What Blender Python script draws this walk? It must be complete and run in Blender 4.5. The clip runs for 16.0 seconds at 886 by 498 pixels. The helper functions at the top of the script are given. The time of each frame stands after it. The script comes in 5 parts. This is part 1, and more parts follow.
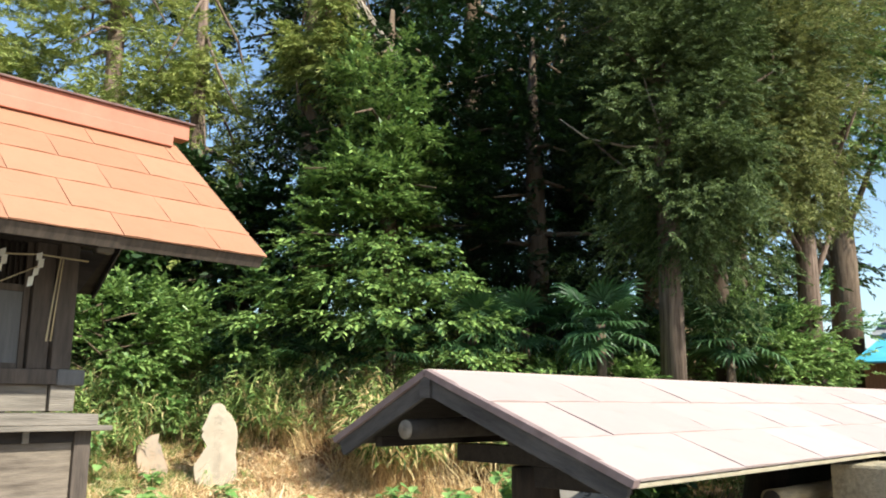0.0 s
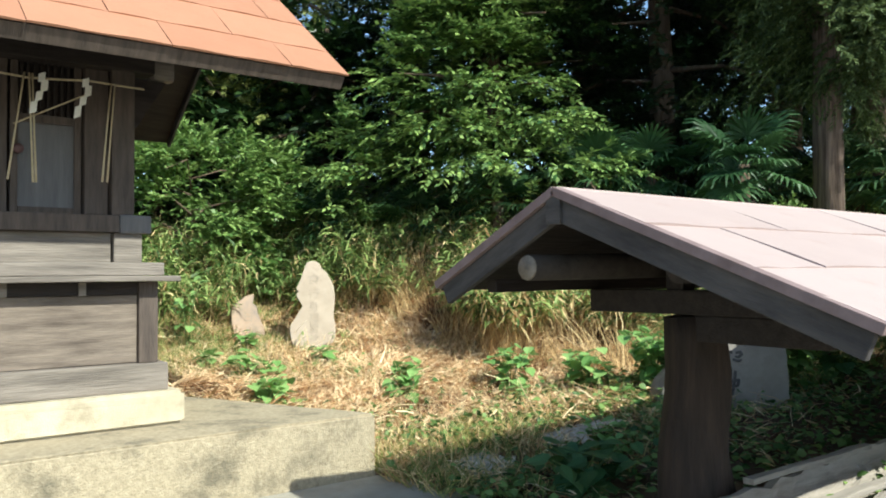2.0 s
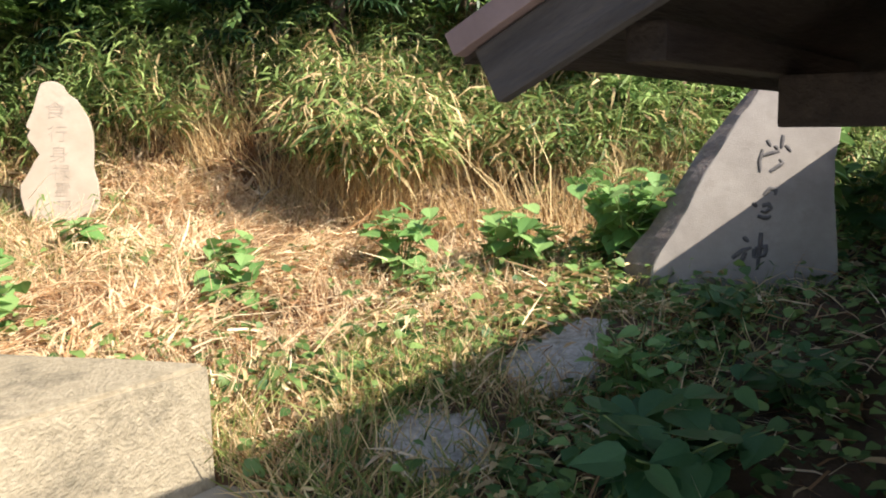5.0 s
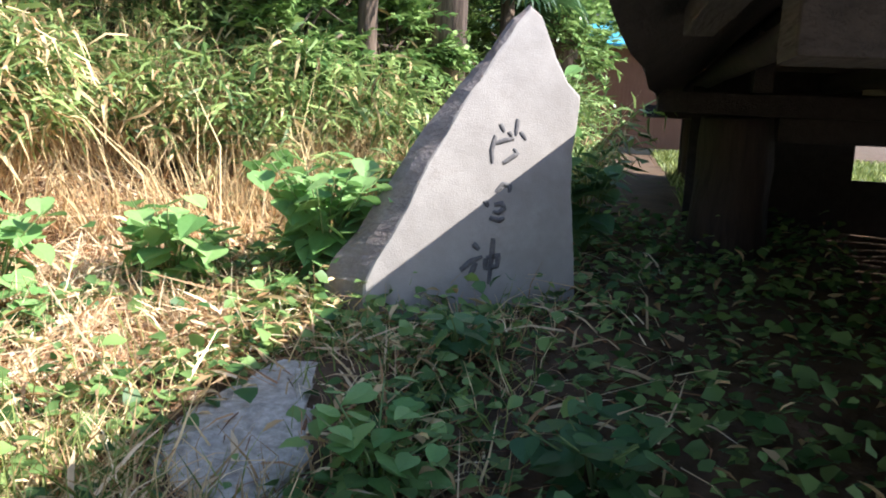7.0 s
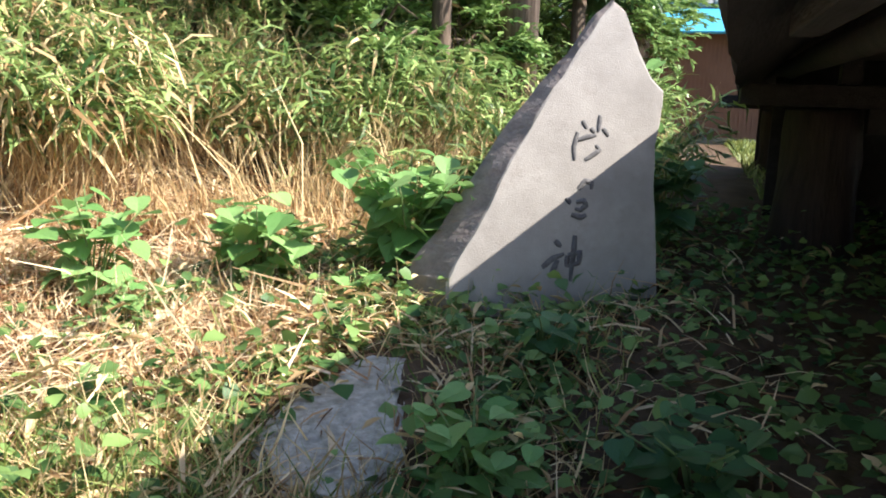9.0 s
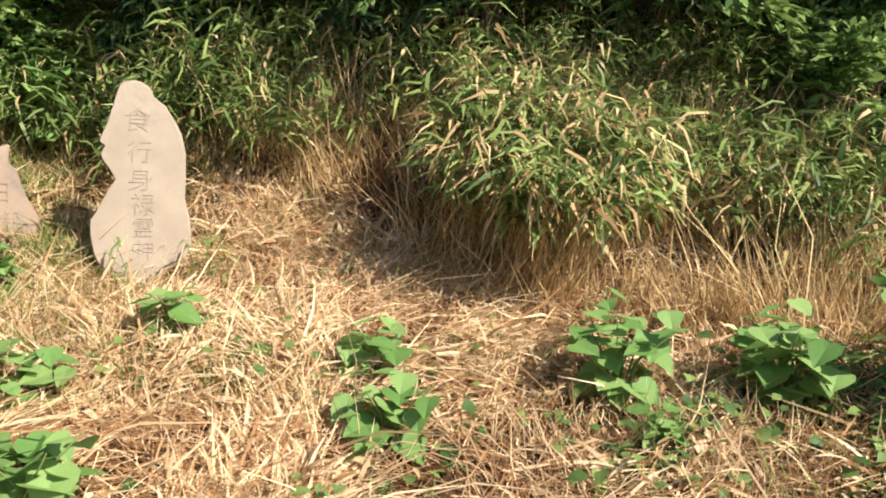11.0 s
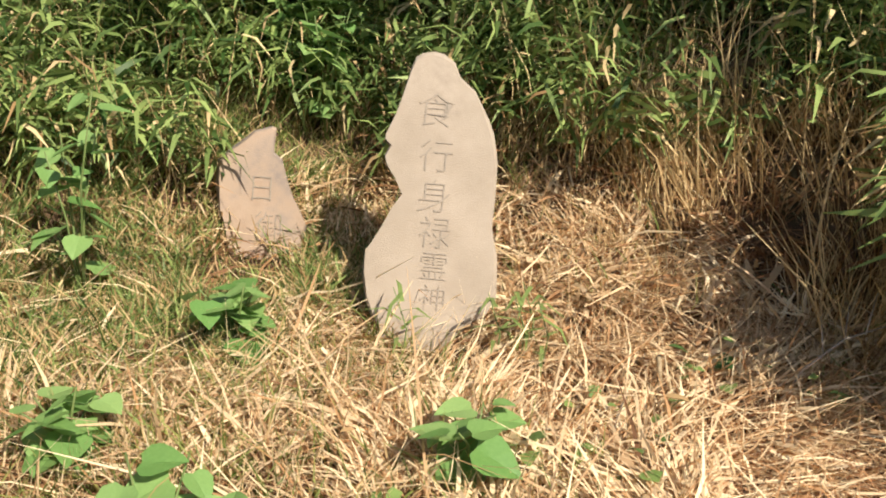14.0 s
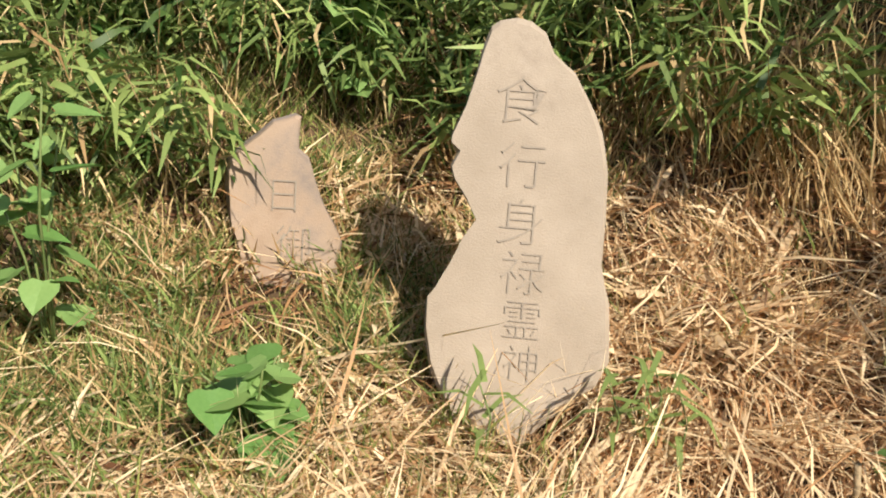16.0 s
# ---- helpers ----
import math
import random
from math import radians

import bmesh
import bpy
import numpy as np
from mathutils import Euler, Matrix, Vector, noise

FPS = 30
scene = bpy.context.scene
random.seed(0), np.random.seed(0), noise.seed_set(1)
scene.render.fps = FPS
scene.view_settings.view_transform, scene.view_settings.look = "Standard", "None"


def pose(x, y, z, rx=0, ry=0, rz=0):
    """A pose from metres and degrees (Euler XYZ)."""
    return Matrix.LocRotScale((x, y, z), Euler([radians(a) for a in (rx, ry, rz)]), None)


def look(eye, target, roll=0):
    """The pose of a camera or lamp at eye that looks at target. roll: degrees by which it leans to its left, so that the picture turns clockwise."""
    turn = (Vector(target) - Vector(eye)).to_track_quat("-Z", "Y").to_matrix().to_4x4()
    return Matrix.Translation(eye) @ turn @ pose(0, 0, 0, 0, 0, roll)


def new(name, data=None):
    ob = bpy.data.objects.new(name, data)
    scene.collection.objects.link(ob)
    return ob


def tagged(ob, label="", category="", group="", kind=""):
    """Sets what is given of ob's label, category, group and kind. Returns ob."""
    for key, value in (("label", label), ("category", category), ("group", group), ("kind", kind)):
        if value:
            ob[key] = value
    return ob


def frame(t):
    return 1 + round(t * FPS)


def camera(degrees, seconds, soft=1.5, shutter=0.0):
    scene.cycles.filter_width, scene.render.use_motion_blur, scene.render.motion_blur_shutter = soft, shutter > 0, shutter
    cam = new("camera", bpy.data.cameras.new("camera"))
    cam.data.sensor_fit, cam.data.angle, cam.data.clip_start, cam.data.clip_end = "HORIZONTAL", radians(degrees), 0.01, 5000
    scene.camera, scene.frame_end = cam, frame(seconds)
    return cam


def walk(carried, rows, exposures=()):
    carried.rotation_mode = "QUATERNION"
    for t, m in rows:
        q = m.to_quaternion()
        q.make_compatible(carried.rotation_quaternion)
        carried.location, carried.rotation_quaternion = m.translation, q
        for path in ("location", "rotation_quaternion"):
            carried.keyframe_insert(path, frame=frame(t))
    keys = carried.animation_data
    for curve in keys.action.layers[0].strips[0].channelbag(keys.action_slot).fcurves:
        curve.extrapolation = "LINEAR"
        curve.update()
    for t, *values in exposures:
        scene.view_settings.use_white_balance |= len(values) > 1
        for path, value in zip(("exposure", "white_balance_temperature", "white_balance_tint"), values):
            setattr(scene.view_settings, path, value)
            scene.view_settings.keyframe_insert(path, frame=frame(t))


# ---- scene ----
cam = camera(56.86, 16.0, 1.9)
PATH = [
    (0, (-1.568, -2.192, 1.872), (-0.165, -0.815, 2.238), 0.33),
    (0.5, (-1.481, -1.991, 1.821), (-0.069, -0.603, 2.106), 0.64),
    (1, (-1.280, -1.672, 1.789), (0.109, -0.253, 2.032), 0.08),
    (1.5, (-0.955, -1.353, 1.713), (0.399, 0.112, 1.861), 0.07),
    (2, (-0.617, -1.035, 1.648), (0.624, 0.532, 1.707), -0.42),
    (2.5, (-0.295, -0.500, 1.563), (0.987, 1.035, 1.515), -0.63),
    (2.8, (-0.114, -0.229, 1.544), (1.205, 1.274, 1.486), -0.41),
    (3, (-0.000, -0.000, 1.532), (1.312, 1.508, 1.487), -0.65),
    (3.2, (0.130, 0.224, 1.529), (1.414, 1.757, 1.493), -0.45),
    (5.3, (1.316, 2.254, 1.399), (2.985, 3.299, 1.052), 0.87),
    (5.5, (1.437, 2.429, 1.379), (3.160, 3.381, 1.022), 2.28),
    (6, (1.746, 2.733, 1.370), (3.594, 3.372, 0.947), 1.13),
    (6.5, (2.086, 2.791, 1.296), (3.984, 3.266, 0.880), 2.96),
    (7, (2.341, 2.763, 1.304), (4.273, 3.169, 0.982), 2.78),
    (7.5, (2.367, 2.763, 1.303), (4.307, 3.143, 0.999), 2.07),
    (8, (2.372, 2.763, 1.310), (4.311, 3.154, 1.018), 1.20),
    (8.5, (2.357, 2.775, 1.325), (4.286, 3.203, 1.018), 1.06),
    (9, (2.294, 2.856, 1.340), (4.185, 3.406, 0.987), 2.13),
    (9.5, (2.159, 3.026, 1.489), (3.906, 3.922, 1.111), 1.02),
    (10, (2.081, 3.193, 1.619), (3.702, 4.309, 1.262), 0.80),
    (10.2, (2.048, 3.298, 1.671), (3.646, 4.446, 1.309), 1.10),
    (12.3, (2.312, 4.534, 2.091), (3.563, 6.010, 1.585), 1.13),
    (12.5, (2.350, 4.630, 2.094), (3.555, 6.137, 1.568), 1.37),
    (13, (2.566, 4.955, 2.088), (3.638, 6.549, 1.530), 1.55),
    (13.5, (2.784, 5.250, 2.105), (3.770, 6.912, 1.590), 2.10),
    (14, (2.935, 5.493, 2.053), (3.946, 7.118, 1.473), 2.20),
    (14.5, (3.026, 5.925, 2.071), (3.987, 7.550, 1.411), -0.33),
    (15, (3.115, 6.206, 2.106), (4.123, 7.816, 1.481), 0.61),
    (15.5, (3.251, 6.418, 2.076), (4.192, 8.041, 1.383), 0.93),
    (16, (3.293, 6.506, 2.087), (4.236, 8.116, 1.366), 1.05),
]
EXPOSURES = [(0, 1.12, 6250, 4), (1, 1.1, 6050, 2), (2, 0.94, 5900, 1), (3, 1.04, 5950, 0), (4.5, 1.0, 6400, 10), (5.5, 1.28, 6350, 15), (7, 1.68, 5700, 14), (8.5, 1.68, 5700, 14), (9.5, 1.3, 6350, 11), (10.2, 0.98, 6500, 13), (12.5, 0.67, 6600, 13), (16, 0.55, 6600, 12)]
walk(cam, [(t, look(eye, target, roll)) for t, eye, target, roll in PATH], EXPOSURES)

# ---- sky, sun, exposure ----
world = bpy.data.worlds.new("sky")
scene.world = world
world.use_nodes = True
SUN_FROM = Vector((0.08, -1.08, 1.0)).normalized()
wn = world.node_tree.nodes
sky = wn.new("ShaderNodeTexSky")
sky.sky_type = "NISHITA"
sky.sun_disc = False
sky.sun_elevation = math.asin(SUN_FROM.z)
sky.sun_rotation = math.atan2(SUN_FROM.x, SUN_FROM.y)
wn["Background"].inputs["Strength"].default_value = 0.11
world.node_tree.links.new(sky.outputs[0], wn["Background"].inputs["Color"])
sun = new("sun", bpy.data.lights.new("sun", "SUN"))
sun.data.energy = 4.6
sun.data.angle = radians(0.55)
sun.data.color = (1.0, 0.93, 0.80)
sun.rotation_mode = "QUATERNION"
sun.rotation_quaternion = SUN_FROM.to_track_quat("Z", "Y")

rng = np.random.default_rng(7)


# ---- materials ----
def mat(name, c1, c2, scale=4.0, rough=0.85, bump=0.3, fine=60.0, island=0.0, per_object=0.0, trans=0.0, metal=0.0,
        spec=0.35, stretch=(1, 1, 1), dirt=None, dirt_scale=1.3, dirt_cut=0.56):
    """Two-scale noise between two colours, stains, fine relief; optional variation leaf by leaf or piece by piece."""
    m = bpy.data.materials.new(name)
    m.use_nodes = True
    nt = m.node_tree
    n, l = nt.nodes, nt.links
    p = n["Principled BSDF"]
    out = n["Material Output"]
    co = n.new("ShaderNodeTexCoord")
    mp = n.new("ShaderNodeMapping")
    mp.inputs["Scale"].default_value = stretch
    l.new(co.outputs["Object"], mp.inputs["Vector"])
    a = n.new("ShaderNodeTexNoise")
    a.inputs["Scale"].default_value = scale
    a.inputs["Detail"].default_value = 6
    a.inputs["Roughness"].default_value = 0.65
    l.new(mp.outputs[0], a.inputs["Vector"])
    ramp = n.new("ShaderNodeValToRGB")
    ramp.color_ramp.elements[0].position = 0.3
    ramp.color_ramp.elements[1].position = 0.7
    ramp.color_ramp.elements[0].color = (*c1, 1)
    ramp.color_ramp.elements[1].color = (*c2, 1)
    col = ramp.outputs["Color"]
    if island or per_object:
        g = n.new("ShaderNodeNewGeometry") if island else n.new("ShaderNodeObjectInfo")
        src = g.outputs["Random Per Island"] if island else g.outputs["Random"]
        amount = island or per_object
        mx = n.new("ShaderNodeMix")
        mx.inputs["Factor"].default_value = amount
        l.new(a.outputs["Fac"], mx.inputs["A"])
        l.new(src, mx.inputs["B"])
        sp = n.new("ShaderNodeMapRange")
        sp.inputs["From Min"].default_value = 0.15
        sp.inputs["From Max"].default_value = 0.85
        sp.inputs["To Min"].default_value = 0.3
        sp.inputs["To Max"].default_value = 0.7
        l.new(mx.outputs["Result"], sp.inputs["Value"])
        l.new(sp.outputs[0], ramp.inputs["Fac"])
    else:
        l.new(a.outputs["Fac"], ramp.inputs["Fac"])
    if dirt:
        d = n.new("ShaderNodeTexNoise")
        d.inputs["Scale"].default_value = dirt_scale
        d.inputs["Detail"].default_value = 8
        d.inputs["Roughness"].default_value = 0.7
        l.new(mp.outputs[0], d.inputs["Vector"])
        dr = n.new("ShaderNodeMapRange")
        dr.inputs["From Min"].default_value = dirt_cut
        dr.inputs["From Max"].default_value = dirt_cut + 0.16
        dr.inputs["To Max"].default_value = 0.85
        l.new(d.outputs["Fac"], dr.inputs["Value"])
        dm = n.new("ShaderNodeMix")
        dm.data_type = "RGBA"
        l.new(dr.outputs[0], dm.inputs["Factor"])
        l.new(col, dm.inputs["A"])
        dm.inputs["B"].default_value = (*dirt, 1)
        col = dm.outputs["Result"]
    l.new(col, p.inputs["Base Color"])
    p.inputs["Roughness"].default_value = rough
    p.inputs["Metallic"].default_value = metal
    p.inputs["Specular IOR Level"].default_value = spec
    if bump:
        f = n.new("ShaderNodeTexNoise")
        f.inputs["Scale"].default_value = fine
        f.inputs["Detail"].default_value = 5
        l.new(mp.outputs[0], f.inputs["Vector"])
        b = n.new("ShaderNodeBump")
        b.inputs["Strength"].default_value = bump
        b.inputs["Distance"].default_value = 0.012
        l.new(f.outputs["Fac"], b.inputs["Height"])
        l.new(b.outputs[0], p.inputs["Normal"])
    if trans:
        t = n.new("ShaderNodeBsdfTranslucent")
        mixs = n.new("ShaderNodeMixShader")
        mixs.inputs[0].default_value = trans
        l.new(col, t.inputs["Color"])
        l.new(p.outputs[0], mixs.inputs[1])
        l.new(t.outputs[0], mixs.inputs[2])
        l.new(mixs.outputs[0], out.inputs["Surface"])
    return m


M_SOIL = mat("soil", (0.05, 0.029, 0.016), (0.15, 0.092, 0.05), 5, 0.95, 0.9, 40, dirt=(0.05, 0.07, 0.02), dirt_scale=0.8)
M_CONC = mat("old_concrete", (0.26, 0.215, 0.14), (0.42, 0.355, 0.245), 30, 0.92, 0.9, 70, dirt=(0.115, 0.10, 0.07), dirt_scale=2.4, dirt_cut=0.5)
M_PAVE = mat("grey_concrete", (0.23, 0.215, 0.175), (0.36, 0.335, 0.275), 3, 0.9, 0.6, 120, dirt=(0.15, 0.14, 0.11), dirt_scale=1.5)
M_STEP = mat("cream_concrete", (0.38, 0.33, 0.23), (0.52, 0.46, 0.34), 4, 0.9, 0.4, 90, dirt=(0.26, 0.22, 0.15), dirt_scale=2.5)
M_SLAB = mat("mossy_stone_slab", (0.27, 0.235, 0.185), (0.60, 0.54, 0.45), 22, 0.95, 1.0, 45, dirt=(0.12, 0.11, 0.075), dirt_scale=5.0)
M_STONE = mat("grey_memorial_stone", (0.25, 0.222, 0.195), (0.37, 0.335, 0.295), 3, 0.85, 0.22, 120, dirt=(0.24, 0.205, 0.175), dirt_scale=2.6)
M_STONE_SIDE = mat("rough_stone_edge", (0.17, 0.135, 0.118), (0.33, 0.275, 0.24), 7, 0.95, 0.6, 45)
M_TALL = mat("buff_memorial_stone", (0.31, 0.253, 0.19), (0.405, 0.335, 0.26), 3, 0.9, 0.25, 140, dirt=(0.265, 0.215, 0.165), dirt_scale=2.2)
M_SMALL = mat("reddish_memorial_stone", (0.33, 0.24, 0.17), (0.45, 0.34, 0.25), 4, 0.9, 0.25, 120, dirt=(0.20, 0.17, 0.15), dirt_scale=2.0, dirt_cut=0.5)
# both colours stand for the shade inside carved grooves
M_CARVE = mat("groove_shade", (0.265, 0.22, 0.175), (0.33, 0.28, 0.22), 20, 0.95, 0.2)
M_CARVE_DARK = mat("deep_groove_shade", (0.07, 0.065, 0.065), (0.16, 0.148, 0.14), 25, 0.95, 0.2)
M_WOOD = mat("weathered_wood", (0.10, 0.085, 0.072), (0.25, 0.215, 0.18), 5, 0.85, 0.7, 30, stretch=(0.25, 3, 3), dirt=(0.08, 0.065, 0.055), dirt_scale=2)
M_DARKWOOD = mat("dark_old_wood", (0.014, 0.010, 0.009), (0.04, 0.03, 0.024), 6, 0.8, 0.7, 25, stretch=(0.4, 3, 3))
M_POST = mat("dark_post_wood", (0.015, 0.011, 0.009), (0.055, 0.036, 0.025), 6, 0.85, 0.9, 22, stretch=(3, 3, 0.3))
M_SHRINEWOOD = mat("brown_shrine_wood", (0.05, 0.038, 0.031), (0.115, 0.088, 0.07), 7, 0.75, 0.5, 30, stretch=(3, 3, 0.4))
M_GREYBOARD = mat("grey_door_boards", (0.10, 0.096, 0.096), (0.16, 0.15, 0.148), 6, 0.8, 0.3, 40, stretch=(3, 3, 0.3))
M_PANEL = mat("grained_board", (0.075, 0.058, 0.046), (0.235, 0.19, 0.15), 3.2, 0.85, 0.5, 25, stretch=(0.5, 2, 4))
M_SAWN = mat("weathered_yellow_log", (0.24, 0.17, 0.09), (0.46, 0.36, 0.22), 5, 0.85, 0.6, 30, stretch=(0.4, 3, 3), dirt=(0.14, 0.11, 0.08), dirt_scale=3)
# sawn end coloured as lit; the log below carries under-roof shade in its colour
M_LOGEND_LIT = mat("lit_sawn_log_end", (0.12, 0.10, 0.08), (0.26, 0.22, 0.175), 14, 0.85, 0.6, 50)
M_LOG = mat("peeled_log", (0.025, 0.019, 0.015), (0.06, 0.048, 0.038), 9, 0.85, 0.6, 30)
M_PALEWOOD = mat("bleached_broken_timber", (0.15, 0.13, 0.105), (0.36, 0.32, 0.27), 6, 0.9, 0.7, 25, stretch=(0.3, 3, 3), dirt=(0.16, 0.13, 0.10), dirt_scale=3)
M_COPPER = mat("rusty_orange_roofing", (0.30, 0.138, 0.078), (0.385, 0.195, 0.117), 2.5, 0.6, 0.25, 60, per_object=0.3, dirt=(0.25, 0.10, 0.055), dirt_scale=2.4, stretch=(1, 1, 1))
M_CAP = mat("salmon_ridge_metal", (0.36, 0.13, 0.08), (0.42, 0.165, 0.105), 3, 0.55, 0.1, 40)
M_PINKROOF = mat("faded_pink_roofing", (0.345, 0.268, 0.25), (0.42, 0.337, 0.318), 2.2, 0.62, 0.25, 70, per_object=0.4, dirt=(0.34, 0.235, 0.19), dirt_scale=1.8)
M_EDGE = mat("dark_roof_edge", (0.10, 0.055, 0.05), (0.18, 0.10, 0.09), 8, 0.7, 0.4, 40)
M_DRIP = mat("pinkish_metal_drip_edge", (0.15, 0.105, 0.10), (0.24, 0.175, 0.17), 6, 0.6, 0.2, 40)
M_FASCIA = mat("grey_fascia_board", (0.032, 0.029, 0.029), (0.09, 0.081, 0.077), 6, 0.85, 0.6, 30, stretch=(2, 0.4, 2))
M_PAPER = mat("white_paper", (0.72, 0.70, 0.62), (0.82, 0.80, 0.74), 10, 0.8, 0.0)
M_ROPE = mat("straw_rope", (0.42, 0.34, 0.20), (0.58, 0.49, 0.33), 30, 0.9, 0.6, 150)
M_BARK = mat("cedar_bark", (0.055, 0.034, 0.025), (0.27, 0.195, 0.152), 5, 0.95, 1.0, 18, stretch=(4, 4, 0.25))
M_BARK2 = mat("brown_bark", (0.07, 0.045, 0.03), (0.19, 0.135, 0.095), 6, 0.95, 1.0, 20, stretch=(3, 3, 0.4))
M_BARK3 = mat("pale_twig_bark", (0.22, 0.18, 0.14), (0.40, 0.34, 0.28), 8, 0.95, 0.5, 30)
M_STRAW = mat("dry_straw", (0.48, 0.265, 0.12), (0.98, 0.80, 0.51), 6, 0.8, 0.0, island=0.85, trans=0.25, dirt=(0.34, 0.165, 0.075), dirt_scale=2.6, dirt_cut=0.61)
M_OLDSTRAW = mat("rotted_brown_straw", (0.13, 0.06, 0.028), (0.46, 0.25, 0.115), 6, 0.85, 0.0, island=0.8, trans=0.15)
M_PALELEAF = mat("bleached_bamboo_leaves", (0.52, 0.35, 0.19), (0.96, 0.79, 0.52), 8, 0.7, 0.0, island=0.8, trans=0.25)
M_DRYGRASS = mat("dry_standing_grass", (0.32, 0.19, 0.078), (0.86, 0.66, 0.35), 6, 0.8, 0.0, island=0.8, trans=0.25)
M_SASA = mat("bamboo_grass_leaves", (0.04, 0.09, 0.018), (0.36, 0.46, 0.145), 3, 0.5, 0.0, island=0.75, trans=0.3)
M_GRASS = mat("green_grass", (0.08, 0.135, 0.022), (0.37, 0.40, 0.12), 3, 0.55, 0.0, island=0.75, trans=0.3)
M_WEED = mat("soft_green_weed_leaves", (0.13, 0.28, 0.07), (0.32, 0.48, 0.165), 12, 0.5, 0.15, 60, per_object=0.6, trans=0.3)
# weed leaves again, with the shelter's shade put into the colour
M_WEED_SHADE = mat("shade_darkened_weed_leaves", (0.05, 0.125, 0.045), (0.13, 0.235, 0.085), 12, 0.5, 0.15, 60, per_object=0.6, trans=0.25)
M_GROUNDLEAF = mat("ground_ivy_leaves", (0.05, 0.115, 0.03), (0.26, 0.38, 0.11), 4, 0.5, 0.0, island=0.8, trans=0.3)
M_STEM = mat("green_stem", (0.10, 0.16, 0.04), (0.20, 0.25, 0.09), 8, 0.6, 0.0)
M_BUSH = mat("bush_leaves", (0.055, 0.13, 0.03), (0.34, 0.47, 0.145), 2, 0.38, 0.0, island=0.7, trans=0.28)
M_EVERGREEN = mat("glossy_evergreen_leaves", (0.035, 0.09, 0.024), (0.32, 0.45, 0.13), 1.5, 0.33, 0.0, island=0.7, trans=0.2, spec=0.5)
# evergreen leaves with the deep shade of the wood put into the colour
M_SHADELEAF = mat("shade_darkened_evergreen_leaves", (0.009, 0.026, 0.008), (0.038, 0.074, 0.018), 1.5, 0.35, 0.0, island=0.7, trans=0.15, spec=0.5)
M_OLIVE = mat("olive_cedar_needles", (0.05, 0.075, 0.02), (0.30, 0.31, 0.10), 1.2, 0.6, 0.0, island=0.7, trans=0.3)
M_CEDAR = mat("cedar_needles", (0.025, 0.05, 0.016), (0.15, 0.20, 0.06), 1.2, 0.6, 0.0, island=0.7, trans=0.25)
M_CYPRESS = mat("yellow_green_cypress_sprays", (0.12, 0.18, 0.035), (0.46, 0.48, 0.15), 1.0, 0.6, 0.0, island=0.65, trans=0.35)
M_PALM = mat("fan_palm_fronds", (0.02, 0.055, 0.02), (0.07, 0.14, 0.05), 5, 0.45, 0.0, per_object=0.7, trans=0.25)
M_SIDING = mat("brown_corrugated_siding", (0.20, 0.095, 0.055), (0.27, 0.135, 0.08), 2, 0.6, 0.2, 30)
M_BLUE = mat("sky_blue_metal_roof", (0.07, 0.36, 0.56), (0.10, 0.45, 0.65), 2, 0.5, 0.1)
M_TILE = mat("grey_roof_tiles", (0.20, 0.21, 0.23), (0.32, 0.33, 0.35), 3, 0.6, 0.3)
M_CREAM = mat("cream_trim", (0.55, 0.42, 0.33), (0.66, 0.53, 0.43), 3, 0.7, 0.1)


# ---- building helpers ----
def mesh_from(name, verts, faces, material, smooth=False):
    """A mesh from an array of corners and an array of equal-sided faces."""
    verts, faces = np.asarray(verts, dtype=np.float32), np.asarray(faces, dtype=np.int32)
    me = bpy.data.meshes.new(name)
    me.vertices.add(len(verts))
    me.vertices.foreach_set("co", verts.ravel())
    k = faces.shape[1]
    me.loops.add(faces.size)
    me.loops.foreach_set("vertex_index", faces.ravel())
    me.polygons.add(len(faces))
    me.polygons.foreach_set("loop_start", np.arange(0, faces.size, k, dtype=np.int32))
    if smooth:
        me.polygons.foreach_set("use_smooth", np.ones(len(faces), dtype=bool))
    me.update(calc_edges=True)
    me.materials.append(material)
    return me


def thing(name, label, category, group="", loc=(0, 0, 0), rz=0.0):
    ob = new(name)
    ob.empty_display_size = 0.1
    ob.location = loc
    ob.rotation_euler = (0, 0, radians(rz))
    return tagged(ob, label, category, group)


def part(name, data, parent, label="", m=None):
    """Links a mesh, or a bmesh with its material, as one part under a thing."""
    ob = new(name, data)
    ob.parent = parent
    if m is not None:
        ob.matrix_basis = m
    if label:
        ob["label"] = label
    return ob


def bm_mesh(name, bm, material, smooth=False):
    me = bpy.data.meshes.new(name)
    bm.to_mesh(me)
    bm.free()
    me.materials.append(material)
    if smooth:
        me.polygons.foreach_set("use_smooth", np.ones(len(me.polygons), dtype=bool))
    return me


def box_mesh(name, lo, hi, material, bevel=0.008, wobble=0.0, seed=0):
    """A bevelled timber or block between two corners, slightly uneven."""
    bm = bmesh.new()
    bmesh.ops.create_cube(bm, size=1)
    lo, hi = Vector(lo), Vector(hi)
    for v in bm.verts:
        v.co = Vector((lo[i] + (v.co[i] + 0.5) * (hi[i] - lo[i]) for i in range(3)))
    if wobble:
        size = hi - lo
        axis = max(range(3), key=lambda i: size[i])
        longs = [e for e in bm.edges if abs((e.verts[0].co - e.verts[1].co)[axis]) > size[axis] * 0.9]
        bmesh.ops.subdivide_edges(bm, edges=longs, cuts=8, use_grid_fill=True)
        for v in bm.verts:
            v.co += noise.noise_vector(v.co * 2.3 + Vector((seed, seed * 2, 0))) * wobble
    if bevel:
        bmesh.ops.bevel(bm, geom=[e for e in bm.edges if e.calc_face_angle(0) > 0.6], offset=bevel, segments=2, affect="EDGES", profile=0.6)
    return bm_mesh(name, bm, material)


